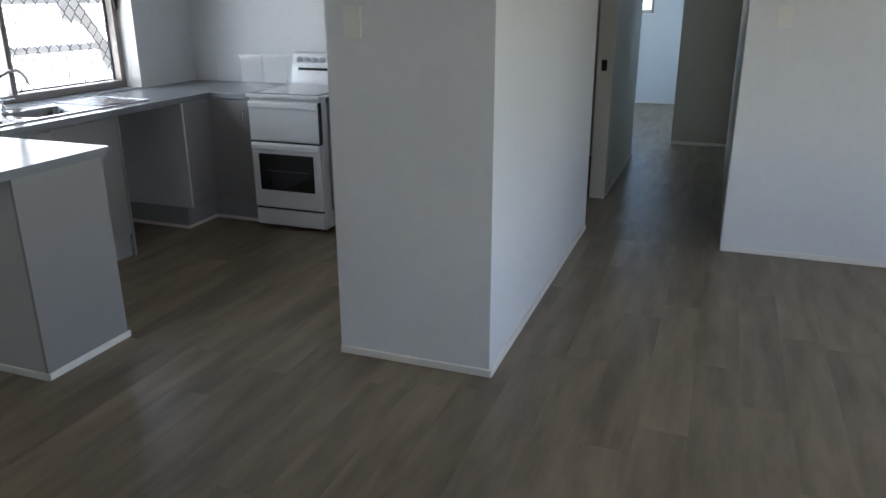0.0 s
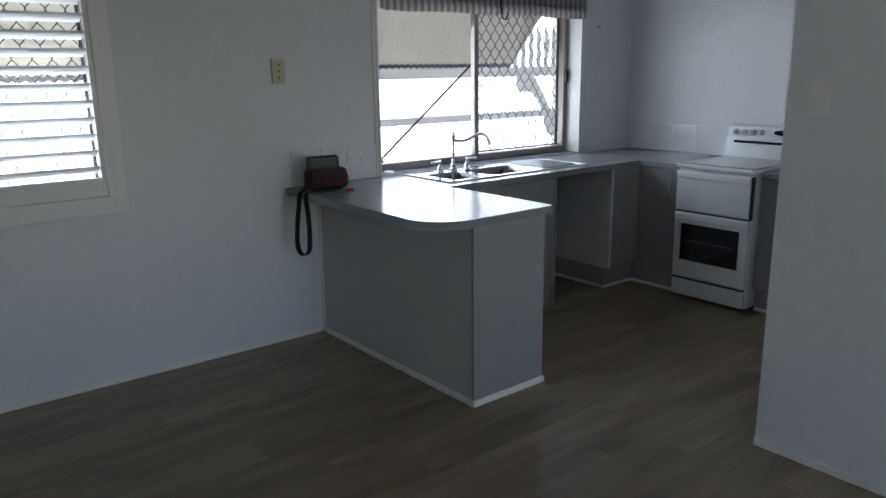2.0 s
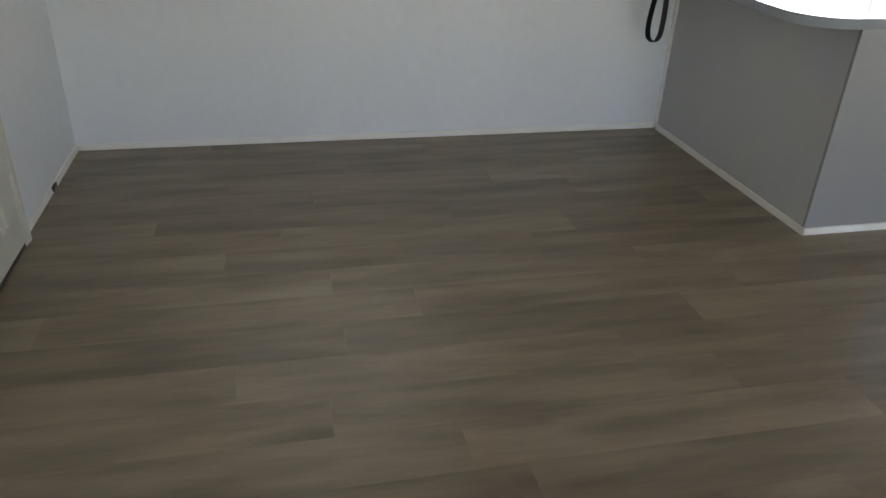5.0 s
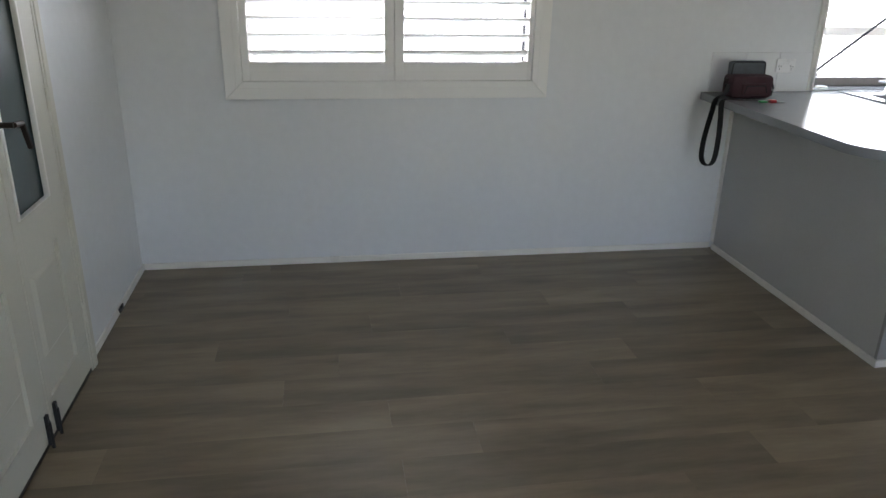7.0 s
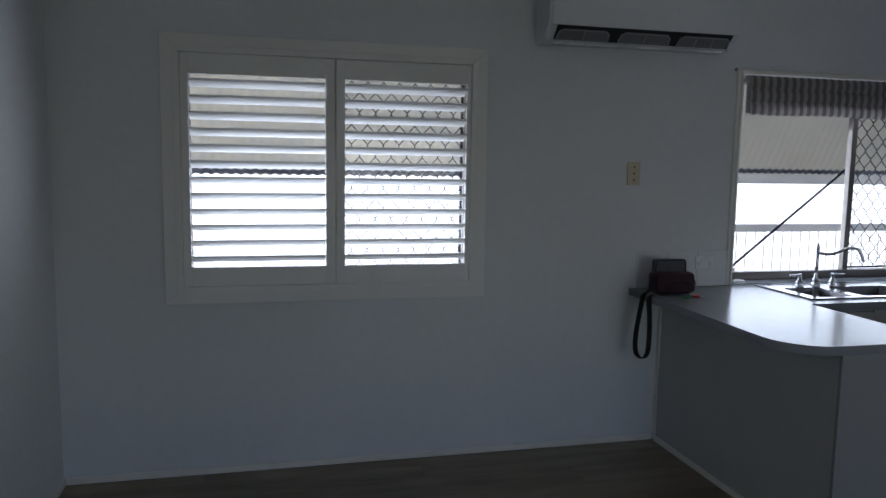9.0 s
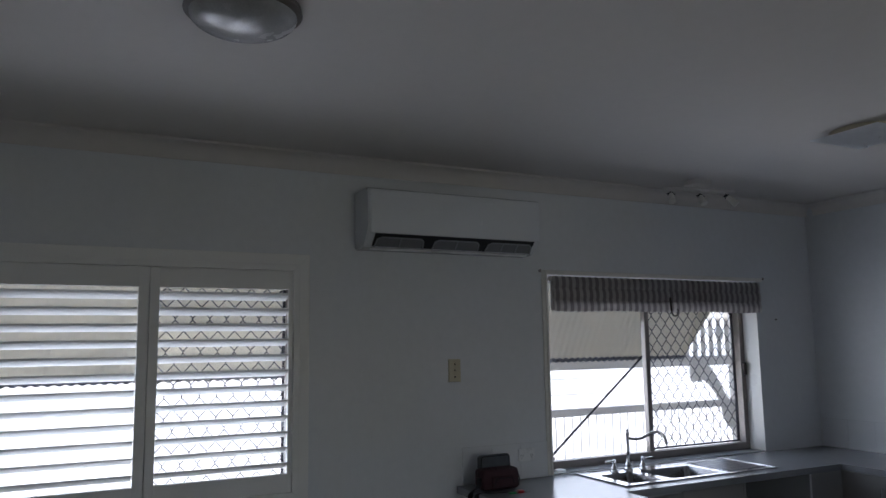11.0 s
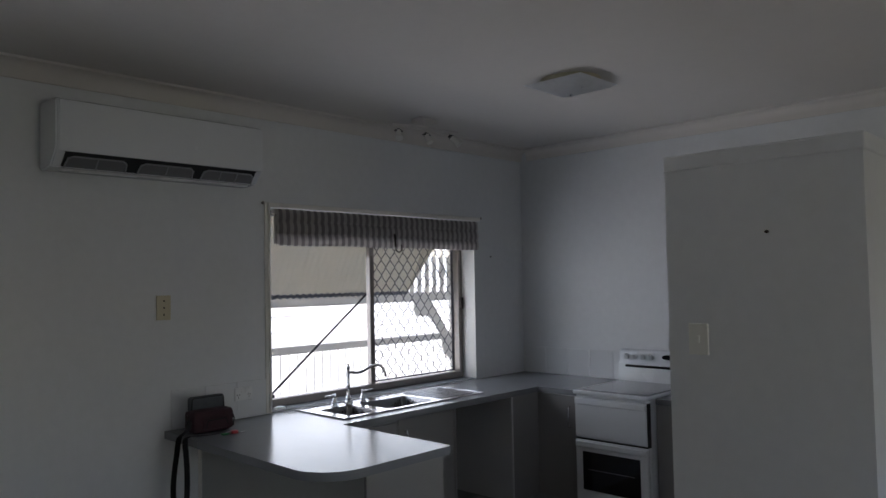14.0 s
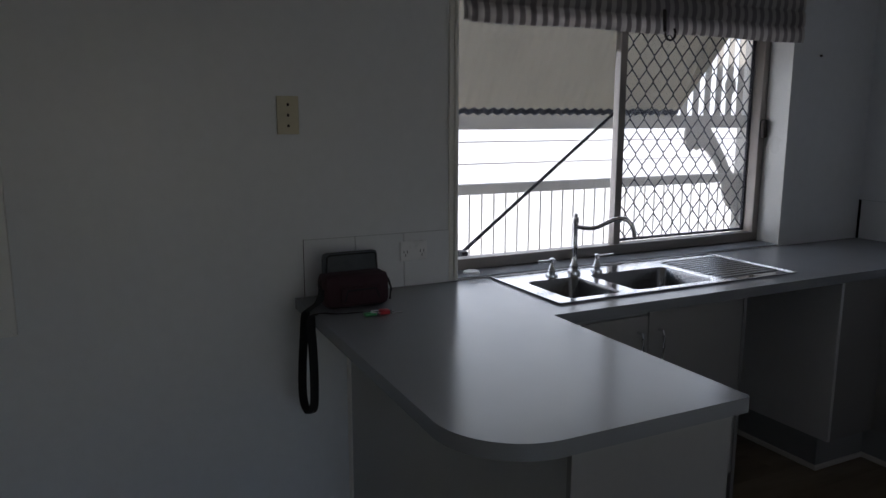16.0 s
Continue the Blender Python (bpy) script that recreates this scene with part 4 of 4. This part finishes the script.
def track_light():
    t = thing("track_light", (-3.66, 3.42, CEIL), "off-white three-spot track light by the kitchen window", "ceiling light")
    part("base", box((-3.70, 3.34, CEIL - 0.035), (-3.60, 3.48, CEIL - 0.001), 0.004), ceiling_paint, t)
    part("bar", tube([(-3.70, 3.17, CEIL - 0.06), (-3.665, 3.42, CEIL - 0.05), (-3.62, 3.70, CEIL - 0.06)], 0.008, sides=8), ceiling_paint, t)
    part("stem", rod((-3.665, 3.42, CEIL - 0.035), (-3.665, 3.42, CEIL - 0.05), 0.008, sides=8), ceiling_paint, t)
    for x, y, d in ((-3.70, 3.226, (0.03, -0.02)), (-3.675, 3.456, (0.03, 0.0)), (-3.625, 3.645, (0.045, 0.03))):
        top, tip = Vector((x, y, CEIL - 0.095)), Vector((x + d[0], y + d[1], CEIL - 0.15))
        s = part("spot", rod(tip, top, 0.024, sides=16, radius2=0.016), trim_paint, t, "off-white spot shade", True)
        part("collar", rod(top, top + (top - tip) * 0.28, 0.020, sides=14, radius2=0.008), dark_plastic, s, "dark spot collar")
        part("wing", box((x - 0.008, y - 0.032, CEIL - 0.098), (x + 0.008, y + 0.032, CEIL - 0.090), 0.003), dark_plastic, s, "dark swivel bracket")
        part("arm", rod((x, y, CEIL - 0.058), top + (top - tip) * 0.2, 0.005, sides=8), ceiling_paint, s)


ceiling_square()
ceiling_round()
track_light()


def bag():
    x, y, z = -3.825, 1.963, CT
    b = thing("camera_bag", (x, y, z), "small maroon camera bag with grey flap on the worktop", "bag")
    bm = box((x - 0.055, y - 0.115, z + 0.001), (x + 0.058, y + 0.115, z + 0.116), 0.024)
    part("body", bm, maroon, b, "", True)
    part("pocket", box((x + 0.05, y - 0.065, z + 0.018), (x + 0.073, y + 0.075, z + 0.078), 0.010), maroon, b, "", True)
    part("pocket_zip", tube([(x + 0.074, y - 0.055, z + 0.03), (x + 0.075, y - 0.045, z + 0.066), (x + 0.075, y + 0.055, z + 0.068), (x + 0.074, y + 0.067, z + 0.035)], 0.003, sides=6), black_strap, b)
    flap = box((x - 0.05, y - 0.10, z + 0.098), (x - 0.012, y + 0.10, z + 0.18), 0.016)
    part("flap", flap, grey_nylon, b, "grey padded flap", True)
    part("zip", tube([(x - 0.010, y - 0.092, z + 0.108), (x - 0.010, y - 0.088, z + 0.168), (x - 0.010, y - 0.078, z + 0.174), (x - 0.010, y + 0.078, z + 0.174), (x - 0.010, y + 0.088, z + 0.168), (x - 0.010, y + 0.092, z + 0.108)], 0.003, sides=6), black_strap, b)
    for s in (-1, 1):
        yy = y + s * 0.119
        part("ring", tube([(x + 0.014 * math.cos(radians(a)), yy, z + 0.082 + 0.014 * math.sin(radians(a))) for a in range(0, 341, 20)], 0.0028, sides=6), bronze, b, "dark metal ring")
        part("strap_tab", box((x - 0.012, y + s * 0.1165 - 0.003, z + 0.03), (x + 0.012, y + s * 0.1165 + 0.003, z + 0.07), 0.0025), black_strap, b)
    part("side_cord", tube([(x + 0.02, y + 0.12, z + 0.085), (x + 0.03, y + 0.128, z + 0.05), (x + 0.03, y + 0.122, z + 0.012)], 0.004, sides=6), black_strap, b)
    st = thing("carry_strap", (x + 0.03, 1.784, z - 0.1), "black webbing shoulder strap hanging over the worktop edge", "strap")
    pts = [(-3.822, 1.846, z + 0.07), (-3.822, 1.83, z + 0.03), (-3.824, 1.80, z + 0.009), (-3.832, 1.785, z - 0.012), (-3.850, 1.784, z - 0.08), (-3.875, 1.784, z - 0.17), (-3.890, 1.784, z - 0.25), (-3.888, 1.784, z - 0.315),
           (-3.860, 1.784, z - 0.345), (-3.80, 1.784, z - 0.345), (-3.755, 1.784, z - 0.30), (-3.745, 1.784, z - 0.20), (-3.752, 1.784, z - 0.10), (-3.765, 1.785, z - 0.012), (-3.757, 1.812, z + 0.008), (-3.735, 1.87, z + 0.005), (-3.725, 1.94, z + 0.005)]
    pts = [(p + 0.03, q, w) for p, q, w in pts]
    dense = []
    for i in range(len(pts) - 1):
        p0, p1, p2, p3 = (Vector(pts[max(0, min(len(pts) - 1, i + o))]) for o in (-1, 0, 1, 2))
        for k in range(4):
            f = k / 4
            dense.append(0.5 * (2 * p1 + (p2 - p0) * f + (2 * p0 - 5 * p1 + 4 * p2 - p3) * f * f + (3 * p1 - p0 - 3 * p2 + p3) * f ** 3))
    dense.append(Vector(pts[-1]))
    part("webbing", tube(dense, 0.015, sides=8, flat=0.13, wide=(0, 1, 0)), black_strap, st, "", True)
    x += 0.07
    k = thing("keys", (x + 0.10, 1.99, z), "bunch of keys with red and green tags beside the camera bag", "keys")
    part("red_tag", box((x + 0.085, 1.99, z + 0.001), (x + 0.115, 2.025, z + 0.016), 0.005), red_plastic, k, "red key tag", True)
    part("green_tag", box((x + 0.085, 1.94, z + 0.001), (x + 0.11, 1.978, z + 0.010), 0.003), green_plastic, k, "green key tag", True)
    part("ring", tube([(x + 0.10 + 0.014 * math.cos(radians(a)), 1.978 + 0.014 * math.sin(radians(a)), z + 0.012) for a in range(0, 341, 20)], 0.0018, sides=6), chrome, k)
    part("key", box((x + 0.10, 2.02, z + 0.001), (x + 0.108, 2.07, z + 0.004), 0.001), steel, k, "steel key")
    part("key", box((x + 0.075, 2.0, z + 0.001), (x + 0.083, 2.05, z + 0.003), 0.001), steel, k, "steel key")


bag()


plug = thing("sink_plug", (-4.07, 2.56, CT + 0.004), "small pale dish at the window corner of the worktop", "dish")
part("dish", turned([(0.018, 0.017), (0.032, 0.012), (0.036, 0.003), (0.03, 0.0)], (-4.07, 2.56, CT + 0.0035), sides=22), plastic_white, plug, "", True)

for y in (2.40, 4.35):
    hook = thing("blind_hook", (X0, y, 2.125), "small dark hook on the wall beside the blind", "hook")
    part("screw", rod((X0 + 0.0005, y, 2.125), (X0 + 0.018, y, 2.125), 0.004, sides=8), bronze, hook)
    part("cleat", box((X0 + 0.012, y - 0.004, 2.115), (X0 + 0.02, y + 0.004, 2.135), 0.002), aluminium, hook)


# ---- french doors ----
def french_doors():
    top = 2.06
    fr = structure("door_french", box((-2.985, YL - 0.11, top), (-2.033, YL - 0.003, top + 0.03)), door_paint, "cream painted french doors with frosted upper panes")
    for a, b in ((-2.985, -2.968), (-2.052, -2.033)):
        part("jamb", box((a, YL - 0.12, 0), (b, YL + 0.03, top), 0.002), door_paint, fr)
    for a, b in ((-3.025, -2.985), (-2.033, -1.993)):
        part("architrave", box((a, YL, 0), (b, YL + 0.034, top + 0.06), 0.004), door_paint, fr)
    part("architrave", box((-2.985, YL, top), (-2.033, YL + 0.034, top + 0.06), 0.004), door_paint, fr)
    part("threshold", box((-2.968, YL - 0.1, -0.005), (-2.052, YL + 0.024, 0.014), 0.002), bronze, fr, "dark threshold")
    y0, y1 = YL - 0.01, YL + 0.028
    for a, b, side in ((-2.965, -2.512, 1), (-2.508, -2.055, -1)):
        d = part("door_leaf", box((a, y0, 0.02), (b, y1, 0.14), 0.002), door_paint, fr)
        s, u = 0.125, 0.045
        for nm, lo, hi in (("stile", (a, y0, 0.14), (a + s, y1, top - 0.005)), ("stile", (b - u, y0, 0.14), (b, y1, top - 0.005)),
                           ("rail", (a + s, y0, 0.60), (b - u, y1, 0.75)), ("rail", (a + s, y0, top - 0.12), (b - u, y1, top - 0.005))):
            part(nm, box(lo, hi, 0.001), door_paint, d)
        part("lower_panel", box((a + s, y0 + 0.012, 0.14), (b - u, y1 - 0.012, 0.60)), door_paint, d)
        bm = box((a + s + 0.004, y1 - 0.013, 0.265), (b - u - 0.03, y1 - 0.002, 0.555))
        for v in bm.verts:
            if v.co.y > y1 - 0.005:
                v.co.x += 0.018 if v.co.x < (a + b) / 2 else -0.018
                v.co.z += 0.018 if v.co.z < 0.4 else -0.018
        part("raised_field", bm, door_paint, d)
        part("glass", box((a + s, (y0 + y1) / 2 - 0.003, 0.75), (b - u, (y0 + y1) / 2 + 0.003, top - 0.12)), sea_glass, d, "dim obscured glass")
        for lo, hi in (((a + s, y1 - 0.012, 0.75), (a + s + 0.014, y1 + 0.006, top - 0.12)), ((b - u - 0.014, y1 - 0.012, 0.75), (b - u, y1 + 0.006, top - 0.12)),
                       ((a + s + 0.014, y1 - 0.012, 0.75), (b - u - 0.014, y1 + 0.006, 0.755)), ((a + s + 0.014, y1 - 0.012, top - 0.134), (b - u - 0.014, y1 + 0.006, top - 0.12))):
            part("bead", box(lo, hi, 0.003), trim_paint, d, "white glazing bead")
        xb = -2.548 if side > 0 else -2.468
        bolt = part("bolt", box((xb - 0.010, y1 + 0.0005, 0.015), (xb + 0.010, y1 + 0.012, 0.125), 0.003), dark_plastic, d, "black barrel bolt")
        part("bolt_rod", rod((xb, y1 + 0.012, 0.002), (xb, y1 + 0.012, 0.10), 0.006, sides=8), dark_plastic, bolt)
    h = part("handle", rod((-2.532, y1, 1.05), (-2.532, y1 + 0.05, 1.05), 0.009, sides=10), bronze, fr, "dark lever handle", True)
    part("lever", tube([(-2.532, y1 + 0.05, 1.05), (-2.585, y1 + 0.052, 1.045), (-2.625, y1 + 0.05, 0.965)], 0.009, sides=8), bronze, h)
    for z in (0.25, 1.05, 1.85):
        part("hinge", rod((-2.966, y1 + 0.004, z - 0.04), (-2.966, y1 + 0.004, z + 0.04), 0.006, sides=8), door_paint, fr)
    return fr


sea_glass = material("obscured_glass", (0.06, 0.085, 0.09), 0.18, variation=0.05, scale=4)
french_doors()
stop = thing("door_stop", (-3.475, YL + 0.012, 0.03), "small dark door stop on the skirting", "door stop")
part("plate", box((-3.515, YL + 0.0125, 0.012), (-3.455, YL + 0.02, 0.036), 0.002), bronze, stop)
part("buffer", rod((-3.455, YL + 0.016, 0.028), (-3.44, YL + 0.03, 0.05), 0.007, sides=12), dark_plastic, stop)


# ---- hall and bedroom ----
def hall_doorway():
    d = structure("door_hall", box((-1.018, 4.897, 2.04), (-0.918, 5.75, 2.07)), trim_paint, "cream door frame in the hall")
    part("jamb", box((-1.02, 5.715, 0), (-0.903, 5.75, 2.04), 0.002), trim_paint, d)
    part("jamb", box((-1.02, 4.897, 0), (-0.916, 4.917, 2.04), 0.002), trim_paint, d)
    for a, b in ((5.752, 5.81),):
        part("architrave", box((-0.918, a, 0), (-0.903, b, 2.10), 0.003), trim_paint, d)
    part("strike_plate", box((-0.985, 5.709, 0.98), (-0.945, 5.7145, 1.06), 0.001), bronze, d, "dark strike plate")
    leaf = tagged(thing("hall_door", (-1.03, 4.92, 0), "painted door standing open into the next room", "door"))
    part("leaf", box((-1.80, 4.92, 0.01), (-1.03, 4.955, 2.03), 0.002), door_paint, leaf)
    part("handle", rod((-1.74, 4.955, 1.0), (-1.74, 5.0, 1.0), 0.012, sides=10), bronze, leaf)


hall_doorway()


def bedroom_window():
    z0, z1 = 1.27, 2.3
    w = structure("window_bedroom", box((-2.13, 11.425, z0 - 0.03), (-1.14, 11.47, z0), 0.003), trim_paint, "bedroom window with cream venetian blind")
    for lo, hi in (((-2.10, 11.54, z0), (-2.06, 11.58, z1)), ((-1.21, 11.54, z0), (-1.17, 11.58, z1)), ((-2.06, 11.54, z1 - 0.04), (-1.21, 11.58, z1)), ((-2.06, 11.54, z0), (-1.21, 11.58, z0 + 0.04))):
        part("window_frame", box(lo, hi), aluminium, w)
    p = part("pane", box((-2.06, 11.557, z0 + 0.04), (-1.21, 11.563, z1 - 0.04)), glass, w)
    p.visible_shadow = False
    b = thing("venetian_blind", (-1.64, 11.50, z0 + 0.02), "cream venetian blind in the bedroom window", "blind")
    part("headrail", box((-2.05, 11.485, z1 - 0.05), (-1.20, 11.52, z1 - 0.02)), trim_paint, b)
    part("bottom_rail", box((-2.04, 11.49, z0 + 0.01), (-1.20, 11.515, z0 + 0.028), 0.002), trim_paint, b)
    slat = None
    for k in range(32):
        if slat is None:
            slat = part("slat", box((-0.42, -0.0125, -0.0008), (0.42, 0.0125, 0.0008)), trim_paint, b)
            o = slat
        else:
            o = new("slat", slat.data)
            o.parent = b
        o.matrix_parent_inverse = Matrix()
        o.location = (0.02, 0.0, 0.035 + k * 0.029)
        o.rotation_euler = (radians(20), 0, 0)


bedroom_window()

# ---- outside ----
concrete_mat = material("pale_concrete", (0.45, 0.44, 0.42), 0.85, variation=0.1, scale=0.7, bump=0.3, bump_scale=30, world=True)
# Added pale ground that throws sunlight up into the windows.
structure("bounce_slab", box((-9.4, -8, -0.7), (-4.2, 16, -0.68)), concrete_mat, "added pale slab that bounces sun towards the windows")
structure("ground", box((-300, -300, -0.75), (300, 300, -0.7)), ground_mat, "dry lawn")


# Shade of the hood's lower edge, put into the colour.
shade_paint = material("shaded_edge", (0.17, 0.175, 0.20), 0.5, variation=0.1, scale=10)


def awning(y0, y1, out=0.45, drop=0.81, top=2.35, label="painted corrugated metal window hood"):
    a = thing("window_awning", (X0 - T, (y0 + y1) / 2, top), label, "awning", "hoods over the windows")
    bm = bmesh.new()
    n = int((y1 - y0) / 0.0068)
    rows = [(X0 - T - 0.01, top), (X0 - T - out, top - drop), (X0 - T - out - 0.012, top - drop - 0.035)]
    grid = []
    for i in range(n + 1):
        y = y0 + (y1 - y0) * i / n
        h = 0.007 * math.sin(2 * math.pi * (y - y0) / 0.054)
        grid.append([bm.verts.new((x + h * 0.66, y, z + h * 0.75)) for x, z in rows[:2]] )
    for i in range(n):
        bm.faces.new((grid[i][0], grid[i + 1][0], grid[i + 1][1], grid[i][1]))
    bmesh.ops.solidify(bm, geom=bm.faces[:], thickness=0.002)
    part("sheet", bm, awning_paint, a, "", True)
    # Dark strip along the lip, drawn for the shade there.
    bm, shade_strip = bmesh.new(), []
    for i in range(n + 1):
        y = y0 + (y1 - y0) * i / n
        h = 0.007 * math.sin(2 * math.pi * (y - y0) / 0.054)
        shade_strip.append([bm.verts.new((X0 - T - out + 0.012 + h * 0.66 + dx, y, top - drop + 0.004 + h * 0.75 + dz)) for dx, dz in ((0, 0), (0.008, 0.028))])
    for i in range(n):
        bm.faces.new((shade_strip[i][0], shade_strip[i + 1][0], shade_strip[i + 1][1], shade_strip[i][1]))
    bmesh.ops.solidify(bm, geom=bm.faces[:], thickness=0.002)
    part("shade_strip", bm, shade_paint, a, "dark strip painted as the shade of the sheet's edge", True)
    for y in (y0, y1):
        part("side_sheet", prism([(X0 - T - 0.002, top), (X0 - T - out, top - drop), (X0 - T - 0.05, top - drop + 0.45), (X0 - T - 0.002, top - 0.28)], y - 0.002, y + 0.002, "y"), awning_paint, a)
    return a


awning(2.05, 4.17)
awning(-0.95, 1.35, drop=0.855)
stay = thing("window_stay", (-4.25, 2.60, 0.945), "dark painted steel stay bar bracing the window hood", "stay bar")
part("bar", rod((-4.25, 2.60, 0.945), (-4.60, 3.74, 1.585), 0.008, sides=10), cable_mat, stay)
part("foot", box((-4.256, 2.585, 0.925), (-4.2005, 2.615, 0.965), 0.003), cable_mat, stay)


def veranda():
    x = -5.2
    v = thing("veranda", (x, 3.5, -0.7), "painted timber veranda with balustrade, posts and curved brackets", "veranda")
    part("beam", box((x - 0.02, 2.25, 1.46), (x + 0.02, 7.5, 1.545), 0.004), veranda_paint, v)
    for y in (5.375, 2.2):
        part("post", box((x - 0.055, y - 0.055, -0.7), (x + 0.055, y + 0.055, 2.4), 0.005), veranda_paint, v)
    part("handrail", box((x - 0.02, 2.255, 1.09), (x + 0.02, 5.32, 1.15), 0.006), veranda_paint, v)
    part("bottom_rail", box((x - 0.02, 2.255, 0.25), (x + 0.03, 5.32, 0.30), 0.004), veranda_paint, v)
    bal = None
    for k in range(37):
        y = 2.267 + k * 0.0815
        if bal is None:
            bal = part("baluster", box((x - 0.003, y - 0.0035, 0.30), (x + 0.003, y + 0.0035, 1.09)), veranda_paint, v)
            first = y
        else:
            o = new("baluster", bal.data)
            o.parent = v
            o.matrix_parent_inverse = bal.matrix_parent_inverse.copy()
            o.location = (0, y - first, 0)
    for z in (1.265, 1.39):
        part("wire", rod((x, 2.255, z), (x, 5.32, z), 0.003, sides=6), aluminium, v)
    # curved bracket with a scalloped head and a fat toe against the post
    shape = [(4.79, 1.459), (5.01, 1.459), (5.06, 1.40), (5.12, 1.32), (5.17, 1.25), (5.205, 1.19), (5.25, 1.145), (5.319, 1.13), (5.319, 0.76), (5.30, 0.82), (5.285, 0.88), (5.23, 0.91), (5.19, 0.95),
             (5.165, 1.0), (5.15, 1.08), (5.13, 1.13), (5.09, 1.20), (5.04, 1.26), (4.98, 1.31), (4.93, 1.335), (4.90, 1.31), (4.86, 1.33), (4.83, 1.31), (4.80, 1.35), (4.785, 1.40)]
    part("bracket", prism(shape, x - 0.008, x + 0.008, "x"), veranda_paint, v, "curved timber bracket")
    for i in range(31):
        y = 2.24 + i * 0.1
        part("slat", box((x - 0.003, y, 1.545), (x + 0.003, y + 0.052, 2.4)), veranda_paint, v)
    part("slat_ornament", prism([(5.165 + 0.05 * math.cos(radians(a)), 1.74 + 0.06 * math.sin(radians(a))) for a in range(0, 360, 24)], x + 0.0035, x + 0.012, "x"), veranda_paint, v)
    return v


veranda()


def neighbour():
    x = -9.5
    h = thing("neighbour_house", (x, 3, -0.7), "guessed white weatherboard house, raised as a bright backdrop across the yard", "house")
    # Guessed house; wall raised so the gaps between veranda slats look bright.
    for k in range(12):
        z = 0.62 + k * 0.27
        bm = prism([(x, z), (x + 0.003, z), (x + 0.001, z + 0.27), (x, z + 0.27)], -6, 14, "y")
        part("weatherboard", bm, weatherboard_paint, h)
    part("wall", box((x - 6, -6, -0.7), (x - 0.001, 14, 3.87)), weatherboard_paint, h)
    part("roof", prism([(x + 0.5, 3.88), (x + 0.5, 3.95), (x - 3, 5.4), (x - 6.5, 3.95), (x - 6.5, 3.88)], -6.4, 14.4, "y"), roof_mat, h)


neighbour()

# ---- floor planks ----
ENDS = [(-3.52, -0.383), (-3.34, -0.02), (-2.80, 0.84), (-2.62, 0.0), (-2.44, 0.285), (-2.26, 0.015), (0.08, 2.765)]


def planks(x0, x1, y0, y1, offset=0.0):
    w, length, gap = 0.18, 1.22, 0.00015
    whole = {}
    rng = random.Random(11 + int(offset * 10))
    x = x0
    i = 0
    while x < x1 - 0.005:
        xe = min(x + w, x1)
        y = y0 - rng.random() * length
        for row, end in ENDS:
            if abs(x - row) < 0.02 and offset == 0:
                y = end - math.ceil((end - y0) / length) * length
        while y < y1:
            a, b = max(y, y0), min(y + length, y1)
            if b - a > 0.01:
                key = (round(xe - x, 3), round(b - a, 3))
                if key not in whole:
                    bm = box((gap, gap, -0.006), (xe - x - gap, b - a - gap, 0))
                    top = [f for f in bm.faces if f.normal.z > 0.5]
                    bmesh.ops.bevel(bm, geom=list({e for f in top for e in f.edges}), offset=0.0001, segments=1, affect="EDGES")
                    me = bpy.data.meshes.new("plank")
                    bm.to_mesh(me)
                    bm.free()
                    me.materials.append(plank_mat)
                    whole[key] = me
                o = new("plank", whole[key])
                o.parent = floor
                o.location = (x, a, 0)
            y += length
        x = xe
        i += 1


floor = structure("floor", box((X0 - 0.01, YL - 0.12, -0.0105), (XR, 11.45, -0.0065)), subfloor_mat, "grey oak vinyl plank floor")
planks(X0 - 0.06, XR, YL - 0.02, YB)
planks(-1.0, -0.02, YB, 7.44, 1)
planks(-3.0, -1.0, YB + 0.1, 7.34, 2)
planks(-4.0, -0.02, 7.44, 11.45, 3)
